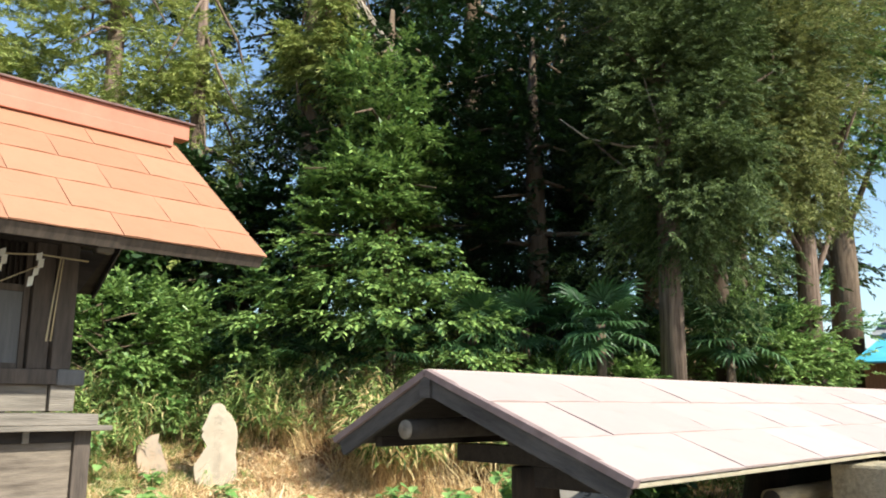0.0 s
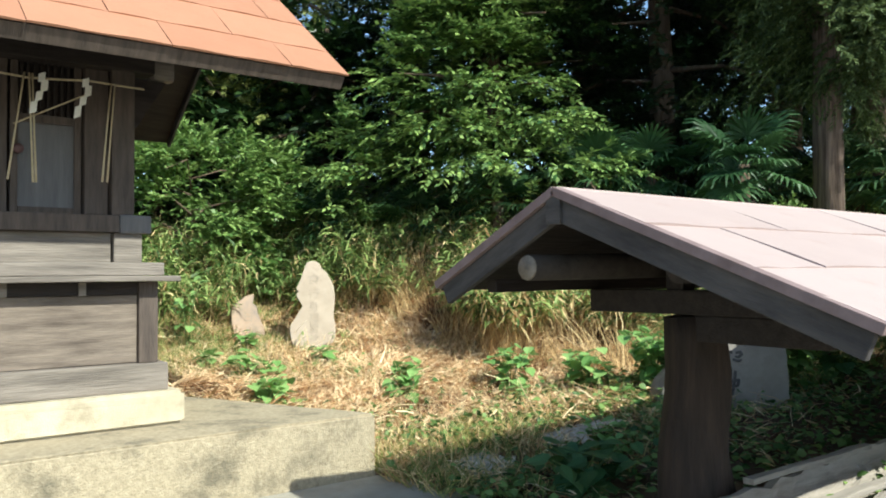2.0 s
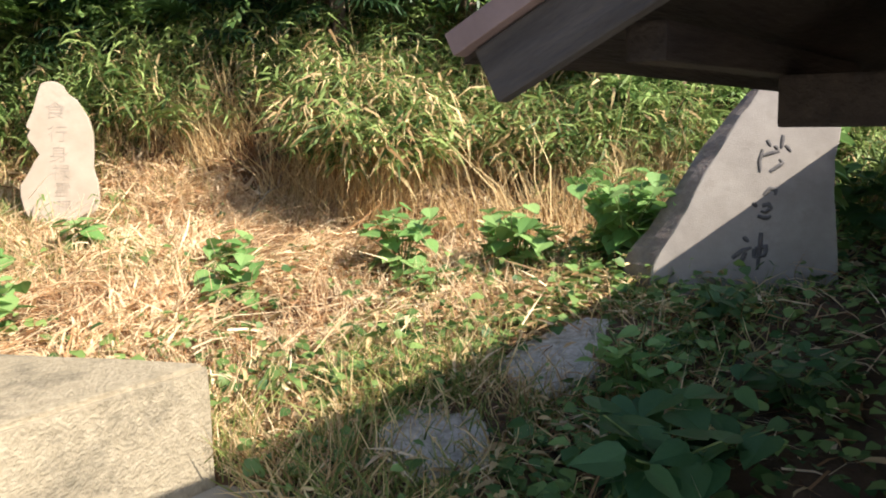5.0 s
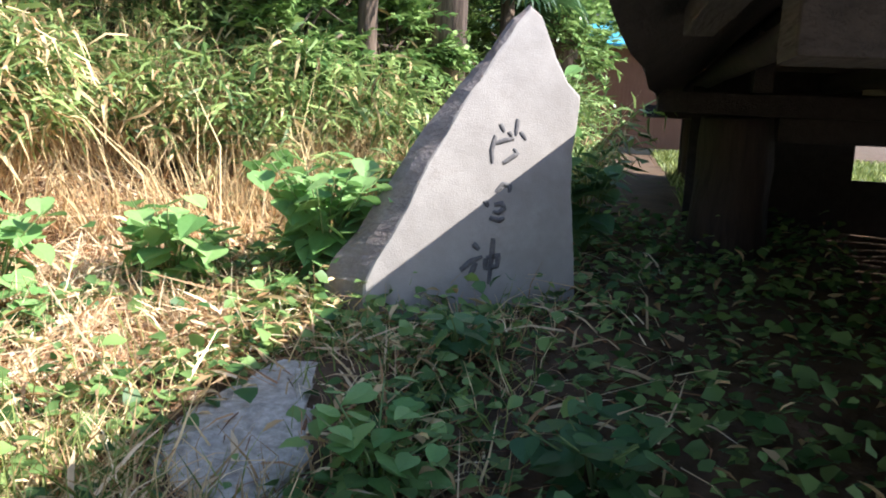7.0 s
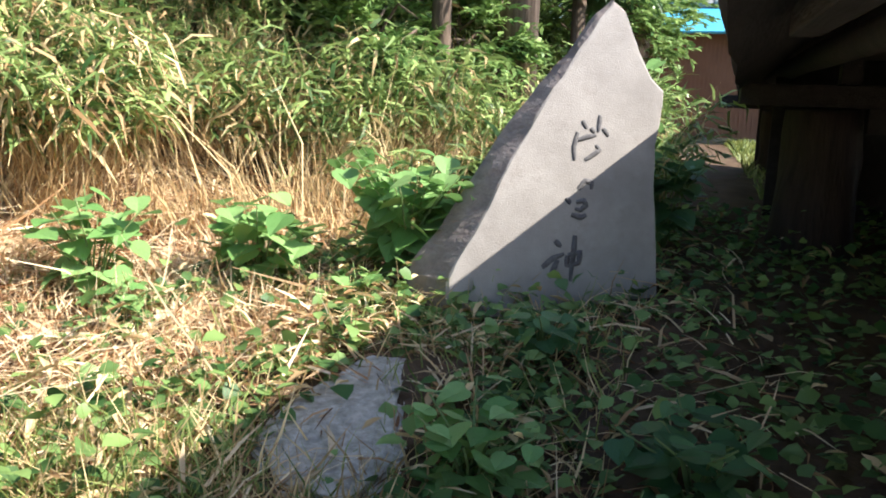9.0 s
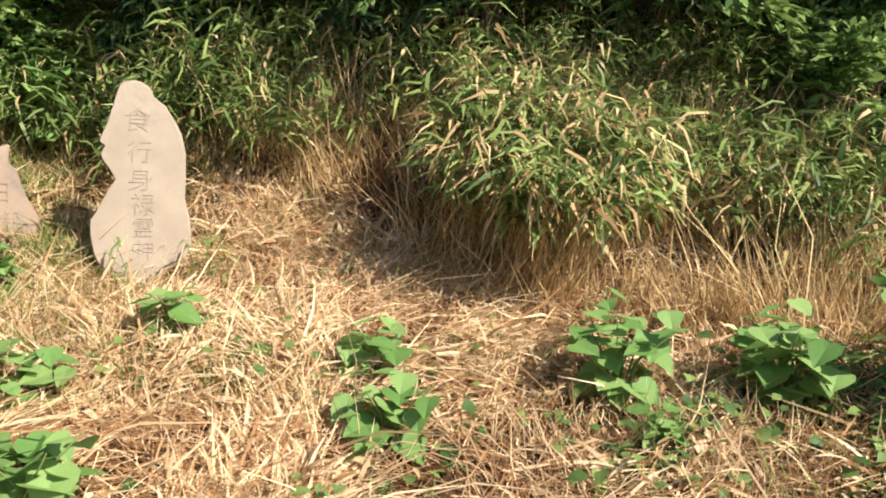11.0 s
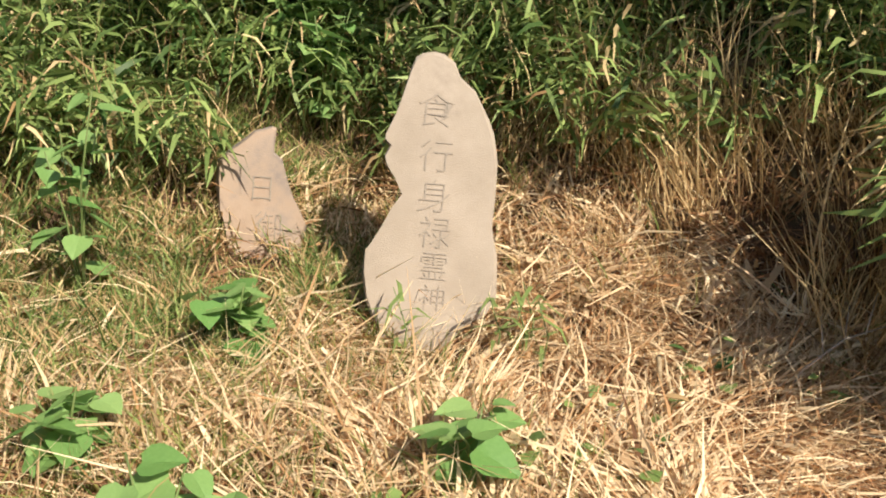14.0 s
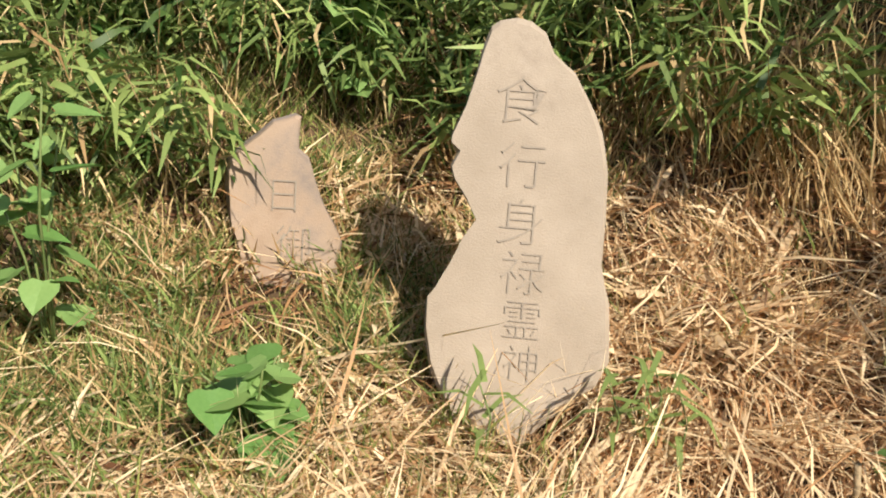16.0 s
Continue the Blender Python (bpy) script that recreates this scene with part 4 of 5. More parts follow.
def clear_of_stones(x, y):
    """False inside the footprint of the stones and posts."""
    ok = ~on_slabs(x, y) | (rng.random(len(x)) < 0.28)
    for cx, cy, r in ((4.72, 8.52, 0.22), (4.32, 9.72, 0.14), (6.45, 3.45, 0.26), (3.62, 1.84, 0.26), (8.1, 2.02, 0.34)):
        ok &= (x - cx) ** 2 + (y - cy) ** 2 > r * r
    return ok


def in_shade_patch(x, y):
    """A patch under the overhanging bamboo, kept dark brown in place of its shade."""
    return ((x - 6.4) / 0.36) ** 2 + ((y - 7.72) / 0.45) ** 2 < 1


def before_small_stone(x, y):
    """Trodden patch that leaves the small stone open to view."""
    return ((x - 4.16) / 0.28) ** 2 + ((y - 9.32) / 0.3) ** 2 < 1


def field(x, y, f, seed):
    """A smooth patchy field between about -1 and 1."""
    return (np.sin(x * f + seed + 1.7 * np.sin(y * f * 0.7 + seed)) + np.sin(y * f * 1.3 - seed + 1.3 * np.sin(x * f * 0.9))) * 0.5


def sample(n, x0, x1, y0, y1, keep):
    x, y = rng.uniform(x0, x1, n), rng.uniform(y0, y1, n)
    k = keep(x, y) & ~in_plinth(x, y)
    return x[k], y[k]


def ground_points(x, y, up=0.0):
    return np.stack([x, y, height(x, y) + lumps(x, y) + up], -1)


def azimuth(n):
    a = rng.uniform(0, 2 * math.pi, n)
    return np.stack([np.cos(a), np.sin(a), np.zeros(n)], -1)


def combed(x, y, loose):
    """Directions that lie together in swaths, some of them astray."""
    n = len(x)
    a = 2.6 * field(x, y, 1.7, 3.0) + 1.4 * field(x, y, 4.1, 8.0) + rng.normal(0, loose, n)
    a = np.where(rng.random(n) < 0.3, rng.uniform(0, 2 * math.pi, n), a)
    return np.stack([np.cos(a), np.sin(a), np.zeros(n)], -1)


def build_straw():
    def lying(n, box, cut):
        # pale straw thins below y 3.3 to deepen the shelter's shade
        return sample(n, *box, lambda x, y: (bank_side(x, y) < np.where(cut < -1, 1.0, 0.45)) & clear_of_stones(x, y) & ((cut < -1) | ~in_shade_patch(x, y))
                      & ((cut < -1) | ~before_small_stone(x, y)) & ((x > 4.7) | (rng.random(len(x)) < np.clip((9.2 - y) / 0.8, 0.25, 1.0))) & ((x > 3.35) | (y > 4.75))
                      & (field(x, y, 4.3, 2.0) + 0.8 * field(x, y, 9.7, 5.0) + rng.normal(0, 0.4, len(x)) > cut)
                      & ((y - 4.35 > -0.25 * field(x, y, 2.1, 1.0)) | ((x > 3.3) & (rng.random(len(x)) < np.where(y > 3.3, 0.3, 0.08)))))

    def lay(name, shape, xy, up, tilt, length, width, material, label, curl=1.6):
        n = len(xy[0])
        d = combed(*xy, 0.5)
        d[:, 2] = rng.normal(0.08, tilt, n)
        nr = rng.normal(0, 0.5, (n, 3))
        nr[:, 2] += 1
        heap = 0.03 * np.clip(field(*xy, 3.3, 4.0) + field(*xy, 7.9, 1.0), 0, 2)
        stuff(name, scatter(name, shape, ground_points(*xy, up + heap), d, nr, length(n), width(n), material, curl), label, "straw")

    near, whole = (2.9, 6.4, 5.9, 10.0), (2.2, 7.4, 2.4, 9.9)
    blade = (BLADE_V, BLADE_F)
    for k, (n, box) in enumerate(((30000, near), (30000, whole))):
        # brown straw bristles in the bank-foot patch, standing in for overhang shade
        xy = lying(n, box, -1.3)
        lay("rotted_straw", blade, xy, rng.gamma(1.2, 0.008, len(xy[0])), np.where(in_shade_patch(*xy), 0.8, 0.15), lambda m: rng.gamma(2.6, 0.05, m) + 0.03, lambda m: 0.004 + rng.gamma(1.8, 0.003, m), M_OLDSTRAW, "brown rotted straw under the pale layer")
        xy = lying((34000, 32000)[k], box, -0.35)
        lay("straw_litter", blade, xy, 0.012 + rng.gamma(1.5, 0.014, len(xy[0])), 0.33, lambda m: rng.gamma(2.4, 0.085, m) + 0.03, lambda m: 0.003 + rng.gamma(1.6, 0.0026, m), M_STRAW, "thick layer of cut pale dry straw on the ground")
        xy = lying((15000, 9000)[k], box, -0.25)
        lay("leaf_litter", blade, xy, 0.02 + rng.gamma(1.5, 0.016, len(xy[0])), 0.4, lambda m: rng.uniform(0.08, 0.26, m), lambda m: 0.005 + rng.gamma(2.0, 0.0052, m), M_PALELEAF, "pale flat dry bamboo leaves scattered over straw", 1.3)


def build_dry_grass():
    x, y = sample(62000, 3.0, 9.5, 3.8, 10.5, lambda x, y: (bank_side(x, y) > -0.35 + 0.3 * field(x, y, 2.3, 2.0)) & (bank_side(x, y) < np.where((y > 4.4) & (y < 7.2), 1.35, 1.0)) & (y > 4.4) & clear_of_stones(x, y)
                  & (rng.random(len(x)) < np.where(x > 5.6, 0.95, 0.15)) & ~before_small_stone(x, y) & (field(x, y, 3.1, 7.0) > -0.5) & (~in_shade_patch(x, y) | (rng.random(len(x)) < 0.4)))
    n = len(x)
    p = ground_points(x, y, -0.01)
    d = combed(x, y, 0.6) * rng.uniform(0.1, 0.95, (n, 1))
    d[:, 2] = 1
    stand = np.where((x > 5.95) & (y > 5.5) & (y < 7.4), rng.uniform(0.22, 0.8, n), rng.gamma(3.0, 0.11, n) + 0.08)
    me = scatter("dry_grass", (BLADE_V, BLADE_F), p, d, azimuth(n), np.where(x > 5.95, stand, rng.uniform(0.06, 0.24, n)), rng.uniform(0.004, 0.011, n), M_DRYGRASS, 2.5)
    stuff("dry_grass", me, "tan dry grass standing along the foot of the bank", "grass")
    x, y = sample(30000, 2.9, 7.0, 4.5, 9.4, lambda x, y: (bank_side(x, y) < 0.35) & ((x > 4.7) | (y < 8.5)) & clear_of_stones(x, y) & ~in_shade_patch(x, y) & (field(x, y, 3.7, 6.0) + rng.normal(0, 0.4, len(x)) > -0.15))
    n = len(x)
    d = azimuth(n) * rng.uniform(0.1, 1.3, (n, 1))
    d[:, 2] = 1
    me = scatter("straw_stubble", (BLADE_V, BLADE_F), ground_points(x, y, -0.01), d, azimuth(n), rng.gamma(3.0, 0.042, n) + 0.03, rng.uniform(0.003, 0.009, n), M_STRAW, 2.0)
    stuff("straw_stubble", me, "short upright stubble of dry stalks in straw", "straw")


def build_green_grass():
    x, y = sample(86000, 1.5, 7.5, 3.0, 11.5, lambda x, y: (
        ((y < 5.0) & (x > 3.05) & (x < 4.5) & (y > 3.6) & (field(x, y, 2.9, 1.0) > -0.5))
        | ((y < 4.9) & (x > 3.3) & (rng.random(len(x)) < 0.22))
        | ((y > 6.4) & (x < 4.6) & (field(x, y, 2.2, 3.0) > np.where(y > 7.8, -0.85, -0.15)) & (rng.random(len(x)) < np.where(y > 7.8, 1.0, 0.5)))
        | ((y > 8.5) & (y < 10.0) & (x > 2.7) & (x < 4.75) & (rng.random(len(x)) < 0.7))
        | ((y > 9.0) & (rng.random(len(x)) < 0.8))
        | ((y > 4.6) & (x > 3.2) & (x < 6.3) & (field(x, y, 3.9, 4.0) > 0.1) & (rng.random(len(x)) < 0.16))) & clear_of_stones(x, y))
    n = len(x)
    p = ground_points(x, y, -0.01)
    d = azimuth(n) * rng.uniform(0.2, 1.4, (n, 1))
    d[:, 2] = 1
    L = np.where((y > 4.0) & (y < 5.0) & (x < 4.5), rng.uniform(0.12, 0.38, n), np.where(before_small_stone(x, y), rng.uniform(0.04, 0.1, n), rng.uniform(0.07, 0.27, n)))
    Wd, nr = rng.uniform(0.004, 0.010, n), azimuth(n)
    brown = rng.random(n) < np.where(y < 5.2, 0.5, 0.3)
    me = scatter("faded_grass", (BLADE_V, BLADE_F), p[brown], d[brown], nr[brown], L[brown], Wd[brown], M_DRYGRASS, 3.0)
    stuff("faded_grass", me, "faded tan grass blades mixed with green ones", "grass")
    fresh = ~brown
    me = scatter("grass", (BLADE_V, BLADE_F), p[fresh], d[fresh], nr[fresh], L[fresh], Wd[fresh], M_GRASS, 3.0)
    stuff("grass", me, "fresh green grass tufts among the straw", "grass")


def build_tussocks():
    """Rank grass round the two upper stones."""
    x, y = sample(15000, 2.8, 4.95, 8.0, 10.1, lambda x, y: clear_of_stones(x, y) & ~before_small_stone(x, y) & (field(x, y, 3.1, 4.0) + 0.6 * field(x, y, 8.3, 1.0) > -0.45)
                  & (((x - 4.5) / 0.5) ** 2 + ((y - 8.1) / 0.35) ** 2 > 1) & (rng.random(len(x)) < np.clip((y - 8.3) / 0.9, 0.03, 1)))
    n = len(x)
    d = azimuth(n) * rng.uniform(0.3, 1.3, (n, 1))
    d[:, 2] = 1
    L, Wd, nr, p = rng.uniform(0.09, 0.26, n), rng.uniform(0.006, 0.015, n), azimuth(n), ground_points(x, y, 0.01)
    tan = rng.random(n) < 0.42
    for name, k, material, label in (("tussock_grass", ~tan, M_SASA, "rank green grass round the memorial stones"), ("withered_tussocks", tan, M_DRYGRASS, "withered blades in the rank grass")):
        stuff(name, scatter(name, (BLADE_V, BLADE_F), p[k], d[k], nr[k], L[k], Wd[k], material, 3.0), label, "grass")


def build_sasa():
    """Arching culms of dwarf bamboo with long narrow leaves."""
    x, y = sample(17500, 0.5, 13.0, 3.0, 14.0, lambda x, y: ((bank_side(x, y) > np.where((y > 7.05) & (y < 8.3), 0.75, 0.42) + 0.22 * field(x, y, 1.6, 5.0)) | (y > 9.98 + 0.2 * field(x, y, 1.6, 5.0))) & (bank_side(x, y) < 4.6) & ~in_shade_patch(x, y) & (field(x, y, 3.3, 8.0) + 0.5 * field(x, y, 7.1, 2.0) > -0.4) & (rng.random(len(x)) < np.where(bank_side(x, y) < 2.2, 1.0, 0.4)))
    # a taller clump stands out from the bank
    a, f = rng.uniform(0, 2 * math.pi, 400), np.sqrt(rng.random(400))
    cx, cy = 6.58 + 0.42 * f * np.cos(a), 6.72 + 0.5 * f * np.sin(a)
    tall_from = len(x)
    x, y = np.concatenate([x, cx]), np.concatenate([y, cy])
    n, k = len(x), 10
    base = ground_points(x, y)
    lean = azimuth(n) * 0.7 + np.array([-0.4, -0.3, 0])
    h = rng.uniform(0.35, 0.9, n) * (1 + 0.35 * field(x, y, 2.6, 4.0))
    h[tall_from:] = rng.uniform(0.75, 1.2, n - tall_from)
    low = np.full((n, 1), 0.42)
    front = (x < 7.7) & (y < 7.2) & (y > 4.2) & (bank_side(x, y) < 1.4)
    low[front, 0] = np.where(field(x, y, 2.4, 1.0) > -0.3, 0.66, 0.45)[front]
    low[tall_from:] = 0.74
    tan = np.repeat((x < 7.5) & (y < 7.2) & (y > 4.2) & (bank_side(x, y) < 1.2), k)
    t = (low + (1 - low) * np.linspace(0, 1, k)[None, :])[:, :, None]
    pos = base[:, None] + np.concatenate([lean[:, None, :2] * (h[:, None, None] * t ** 1.6 * 0.55), (h[:, None, None] * t * (1 - 0.22 * t))], -1)
    pos = pos.reshape(-1, 3) + rng.normal(0, 0.03, (n * k, 3))
    d = azimuth(n * k) + np.repeat(lean, k, 0) * 0.8
    d[:, 2] = rng.normal(-0.15, 0.42, n * k)
    nr = rng.normal(0, 0.4, (n * k, 3))
    nr[:, 2] += 1
    L, Wd = rng.uniform(0.11, 0.32, n * k), rng.uniform(0.013, 0.036, n * k)
    dry = rng.random(n * k) < np.where(tan, 0.38, 0.10)
    me = scatter("dry_bamboo_leaves", (BLADE_V * np.array([1, 1, 3.0]), BLADE_F), pos[dry], d[dry] - np.array([0, 0, 0.6]), nr[dry], L[dry], Wd[dry] * 0.8, M_DRYGRASS)
    stuff("dry_bamboo_leaves", me, "withered tan leaves hanging in the dwarf bamboo", "bamboo")
    pos, d, nr, L, Wd = pos[~dry], d[~dry], nr[~dry], L[~dry], Wd[~dry]
    me = scatter("bamboo_grass", (BLADE_V * np.array([1, 1, 3.0]), BLADE_F), pos, d, nr, L, Wd, M_SASA)
    stuff("bamboo_grass", me, "dense dwarf bamboo with narrow green leaves on the bank", "bamboo")
    d2 = np.concatenate([lean[:, :2] * 0.5, np.ones((n, 1))], -1)
    me = scatter("bamboo_stems", (BLADE_V, BLADE_F), base, d2, azimuth(n), h, np.full(n, 0.007), M_DRYGRASS, 1.5)
    stuff("bamboo_stems", me, "thin tan dwarf bamboo stems on the bank", "bamboo")


def build_ground_ivy():
    x, y = sample(34000, 3.1, 9.0, 1.2, 7.6, lambda x, y: ((y < 4.45) | ((y < 5.3) & (field(x, y, 3.0, 2.0) > -0.2) & (rng.random(len(x)) < 0.7)) | ((x < 5.8) & (field(x, y, 3.7, 9.0) > -0.2) & (rng.random(len(x)) < np.where(y < 6.0, 0.2, 0.1)))) & (rng.random(len(x)) < np.where(y > 3.2, 0.85, 0.3)) & clear_of_stones(x, y)
                  & ~((x < 5.5) & (np.abs(y - 3.87) < 0.24) & (rng.random(len(x)) < 0.9)))
    n = len(x)
    p = ground_points(x, y, rng.gamma(2.0, 0.035, n) + np.where(y > 4.4, 0.05, 0.0))
    d = azimuth(n)
    d[:, 2] = rng.normal(-0.1, 0.3, n)
    nr = rng.normal(0, 0.35, (n, 3))
    nr[:, 2] += 1
    L = rng.uniform(0.03, 0.10, n)
    # fewer pale leaves under the shelter, so its shade looks deeper
    withered = rng.random(n) < np.where(y < 3.4, 0.08, 0.2)
    me = scatter("withered_ivy", (LEAF_V, LEAF_F), p[withered], d[withered], nr[withered], L[withered] * 1.3, L[withered] * 0.35, M_DRYGRASS)
    stuff("withered_ivy", me, "withered brown leaves among the ground ivy", "leaves")
    p, d, nr, L, n = p[~withered], d[~withered], nr[~withered], L[~withered], int((~withered).sum())
    me = scatter("ground_ivy", (LEAF_V, LEAF_F), p, d, nr, L, L * rng.uniform(0.7, 1.0, n), M_GROUNDLEAF)
    stuff("ground_ivy", me, "low green ground ivy in the shade of the shelter", "ivy")


# heart-shaped weed leaf, with a raised midrib
HEART_V = [(0, 0.06, 0), (-0.22, 0, 0.02), (-0.44, 0.14, 0.05), (-0.47, 0.36, 0.06), (-0.33, 0.62, 0.04), (-0.14, 0.85, 0.0), (0, 1.0, -0.06), (0.14, 0.85, 0.0), (0.33, 0.62, 0.04), (0.47, 0.36, 0.06), (0.44, 0.14, 0.05), (0.22, 0, 0.02),
           (0, 0.36, -0.02), (0, 0.64, -0.03)]
HEART_F = [(0, 12, 3, 2, 1), (12, 13, 4, 3), (13, 6, 5, 4), (0, 11, 10, 9, 12), (12, 9, 8, 13), (13, 8, 7, 6)]


def heart_mesh(material):
    me = bpy.data.meshes.new("leaf")
    me.from_pydata(HEART_V, [], HEART_F)
    me.materials.append(material)
    return me


HEART, HEART_SHADE = heart_mesh(M_WEED), heart_mesh(M_WEED_SHADE)


def build_weed(x, y, h, r, leaves, size, label, seed):
    """A broad-leaved weed: upright stems with heart-shaped leaves, drooping towards the tips."""
    R = random.Random(seed)
    z = float(height(x, y) + lumps(x, y))
    w = thing("weed", label, "weed", "broad-leaved weeds", (x, y, z))
    stems = max(2, leaves // 6)
    k = 0
    for i in range(stems):
        a = 2 * math.pi * (i + R.random() * 0.6) / stems
        reach = r * R.uniform(0.25, 0.8)
        top = Vector((math.cos(a) * reach, math.sin(a) * reach, h * R.uniform(0.75, 1.05)))
        mid = Vector((top.x * 0.35, top.y * 0.35, top.z * 0.6))
        part("stem", tube_mesh("stem", [(0, 0, -0.03), mid, top], [0.006, 0.005, 0.003], M_STEM, 5), w)
        for j in range(leaves // stems):
            f = 0.2 + 0.8 * (j + 1) / (leaves // stems)
            p = mid.lerp(top, (f - 0.2) / 0.8) if j % 3 else Vector((0, 0, 0)).lerp(mid, 0.4 + 0.6 * R.random())
            yaw = math.degrees(a) - 90 + R.uniform(-50, 50) + (j % 3) * 120
            s = size * R.uniform(0.65, 1.15) * (1.15 - 0.4 * f)
            m = Matrix.Translation(p) @ pose(0, 0, 0, 0, 0, yaw) @ pose(0, 0, 0, R.uniform(-42, 4), R.uniform(-18, 18), 0) @ Matrix.Translation((0, 0.03, 0)) @ Matrix.Diagonal((s, s, s, 1))
            # labels with dark or shaded take the leaf with painted-in shade
            part("leaf", HEART_SHADE if "dark" in label or "shaded" in label else HEART, w, m=m)
            k += 1


FAN_N = 22


def frond_mesh():
    """A stalk and a fan of pleated fingers with drooping tips."""
    V, F = [(-0.012, 0, 0), (0.012, 0, 0), (0.012, 0.5, 0), (-0.012, 0.5, 0)], [(0, 1, 2, 3)]
    for i in range(FAN_N):
        a = radians(-118 + 236 * i / (FAN_N - 1))
        L = 0.52 * (1 - 0.22 * abs(i / (FAN_N - 1) - 0.5) * 2)
        c, s = math.cos(a), math.sin(a)
        o = len(V)
        for f, wd, z in ((0.0, 0.010, 0.0), (0.5, 0.026, 0.03), (0.8, 0.016, 0.0), (1.0, 0.003, -0.09)):
            for sg in (-1, 1):
                V.append((s * L * f + c * wd * sg, 0.5 + c * L * f - s * wd * sg, z + 0.008 * sg * (1 if i % 2 else -1)))
        for q in range(3):
            F.append((o + 2 * q, o + 2 * q + 1, o + 2 * q + 3, o + 2 * q + 2))
    me = bpy.data.meshes.new("frond")
    me.from_pydata(V, [], F)
    me.materials.append(M_PALM)
    return me


FROND = frond_mesh()


def build_palm(x, y, top, scale, seed, count=16):
    R = random.Random(seed)
    z = float(height(x, y))
    p = thing("fan_palm", "green fan palm with stiff pleated fronds on the bank", "palm", "fan palms", (x, y, z))
    h = max(0.25, top - z)
    part("trunk", tube_mesh("trunk", [(0, 0, -0.1), (0.02, 0.01, h * 0.5), (0, 0, h)], [0.10, 0.085, 0.08], M_BARK2, 9, 0.2, seed), p, "shaggy brown palm trunk")
    for i in range(count):
        yaw = 137.5 * i + R.uniform(-15, 15)
        tilt = 72 - 95 * (i / count) + R.uniform(-10, 10)
        s = scale * R.uniform(0.85, 1.2)
        m = pose(0, 0, h, 0, 0, yaw) @ pose(0, 0, 0, tilt, 0, R.uniform(-20, 20)) @ pose(0, 0, 0, -18, 0, 0) @ Matrix.Diagonal((s, s, s, 1))
        part("frond", FROND, p, m=m)


def spray_leaves(base, twig, twig_len, k, leaf, width, droop, flat):
    """Leaves set left and right along twigs: places, directions, upper sides and sizes."""
    n = len(base)
    twig = unit(twig)
    side = unit(np.cross(twig, np.array([0, 0, 1.0]) + rng.normal(0, 0.15, (n, 3))))
    f = (np.arange(k) + 0.5) / k
    sg = np.where(np.arange(k) % 2 == 0, 1.0, -1.0)
    pos = base[:, None] + twig[:, None] * (twig_len[:, None, None] * f[None, :, None])
    pos[..., 2] -= droop * (twig_len[:, None] * f[None]) ** 2
    d = twig[:, None] * 0.75 + side[:, None] * sg[None, :, None] * (1.0 - 0.5 * f[None, :, None]) + rng.normal(0, 0.22, (n, k, 3))
    d[..., 2] -= droop * 0.5
    nr = rng.normal(0, flat, (n, k, 3))
    nr[..., 2] += 1
    m = n * k
    return pos.reshape(m, 3), d.reshape(m, 3), nr.reshape(m, 3), leaf * rng.uniform(0.7, 1.25, m), width * rng.uniform(0.75, 1.2, m)


def crown_points(n, centre, radii, hollow=0.45, lumpy=0.35, seed=1.0, clump=0.13):
    """Places in an uneven crown, more towards the outside, with gaps."""
    u = unit(rng.normal(0, 1, (n * 2, 3)))
    r = (hollow + (1 - hollow) * rng.random(n * 2) ** 0.7)
    wob = 1 + lumpy * np.sin(u[:, 0] * 5.1 + seed) * np.sin(u[:, 1] * 4.3 + seed * 2) + lumpy * 0.6 * np.sin(u[:, 2] * 9 + u[:, 0] * 4 + seed)
    p = u * (r * wob)[:, None]
    gap = np.sin(p[:, 0] * 6 + seed) + np.sin(p[:, 1] * 7 - seed) + np.sin(p[:, 2] * 9 + seed * 3)
    p = p[gap > -1.1][:n]
    m = max(12, len(p) // 24)
    hub = p[rng.integers(0, m, len(p))]
    p = hub + rng.normal(0, 1, p.shape) * (clump, clump, clump * 0.65)
    return np.asarray(centre) + p * np.asarray(radii), p


def limbs_for(root, top, centre, radii, count, seed, r0):
    """Limbs from the trunk out into the crown."""
    R = random.Random(seed)
    root, top, centre = Vector(root), Vector(top), Vector(centre)
    out = []
    for i in range(count):
        f = 0.25 + 0.7 * (i + R.random()) / count
        a = root.lerp(top, f)
        ang = 2.4 * i + R.uniform(-0.4, 0.4)
        tip = centre + Vector((math.cos(ang) * radii[0] * 0.8, math.sin(ang) * radii[1] * 0.8, (f - 0.55) * radii[2] * 1.5))
        mid = a.lerp(tip, 0.5) + Vector((R.uniform(-0.2, 0.2), R.uniform(-0.2, 0.2), R.uniform(0.0, 0.35)))
        out.append(([a, a.lerp(mid, 0.5), mid, tip], [r0 * 0.4 * (1 - f * 0.5), r0 * 0.3 * (1 - f * 0.5), r0 * 0.18, r0 * 0.05]))
    return out


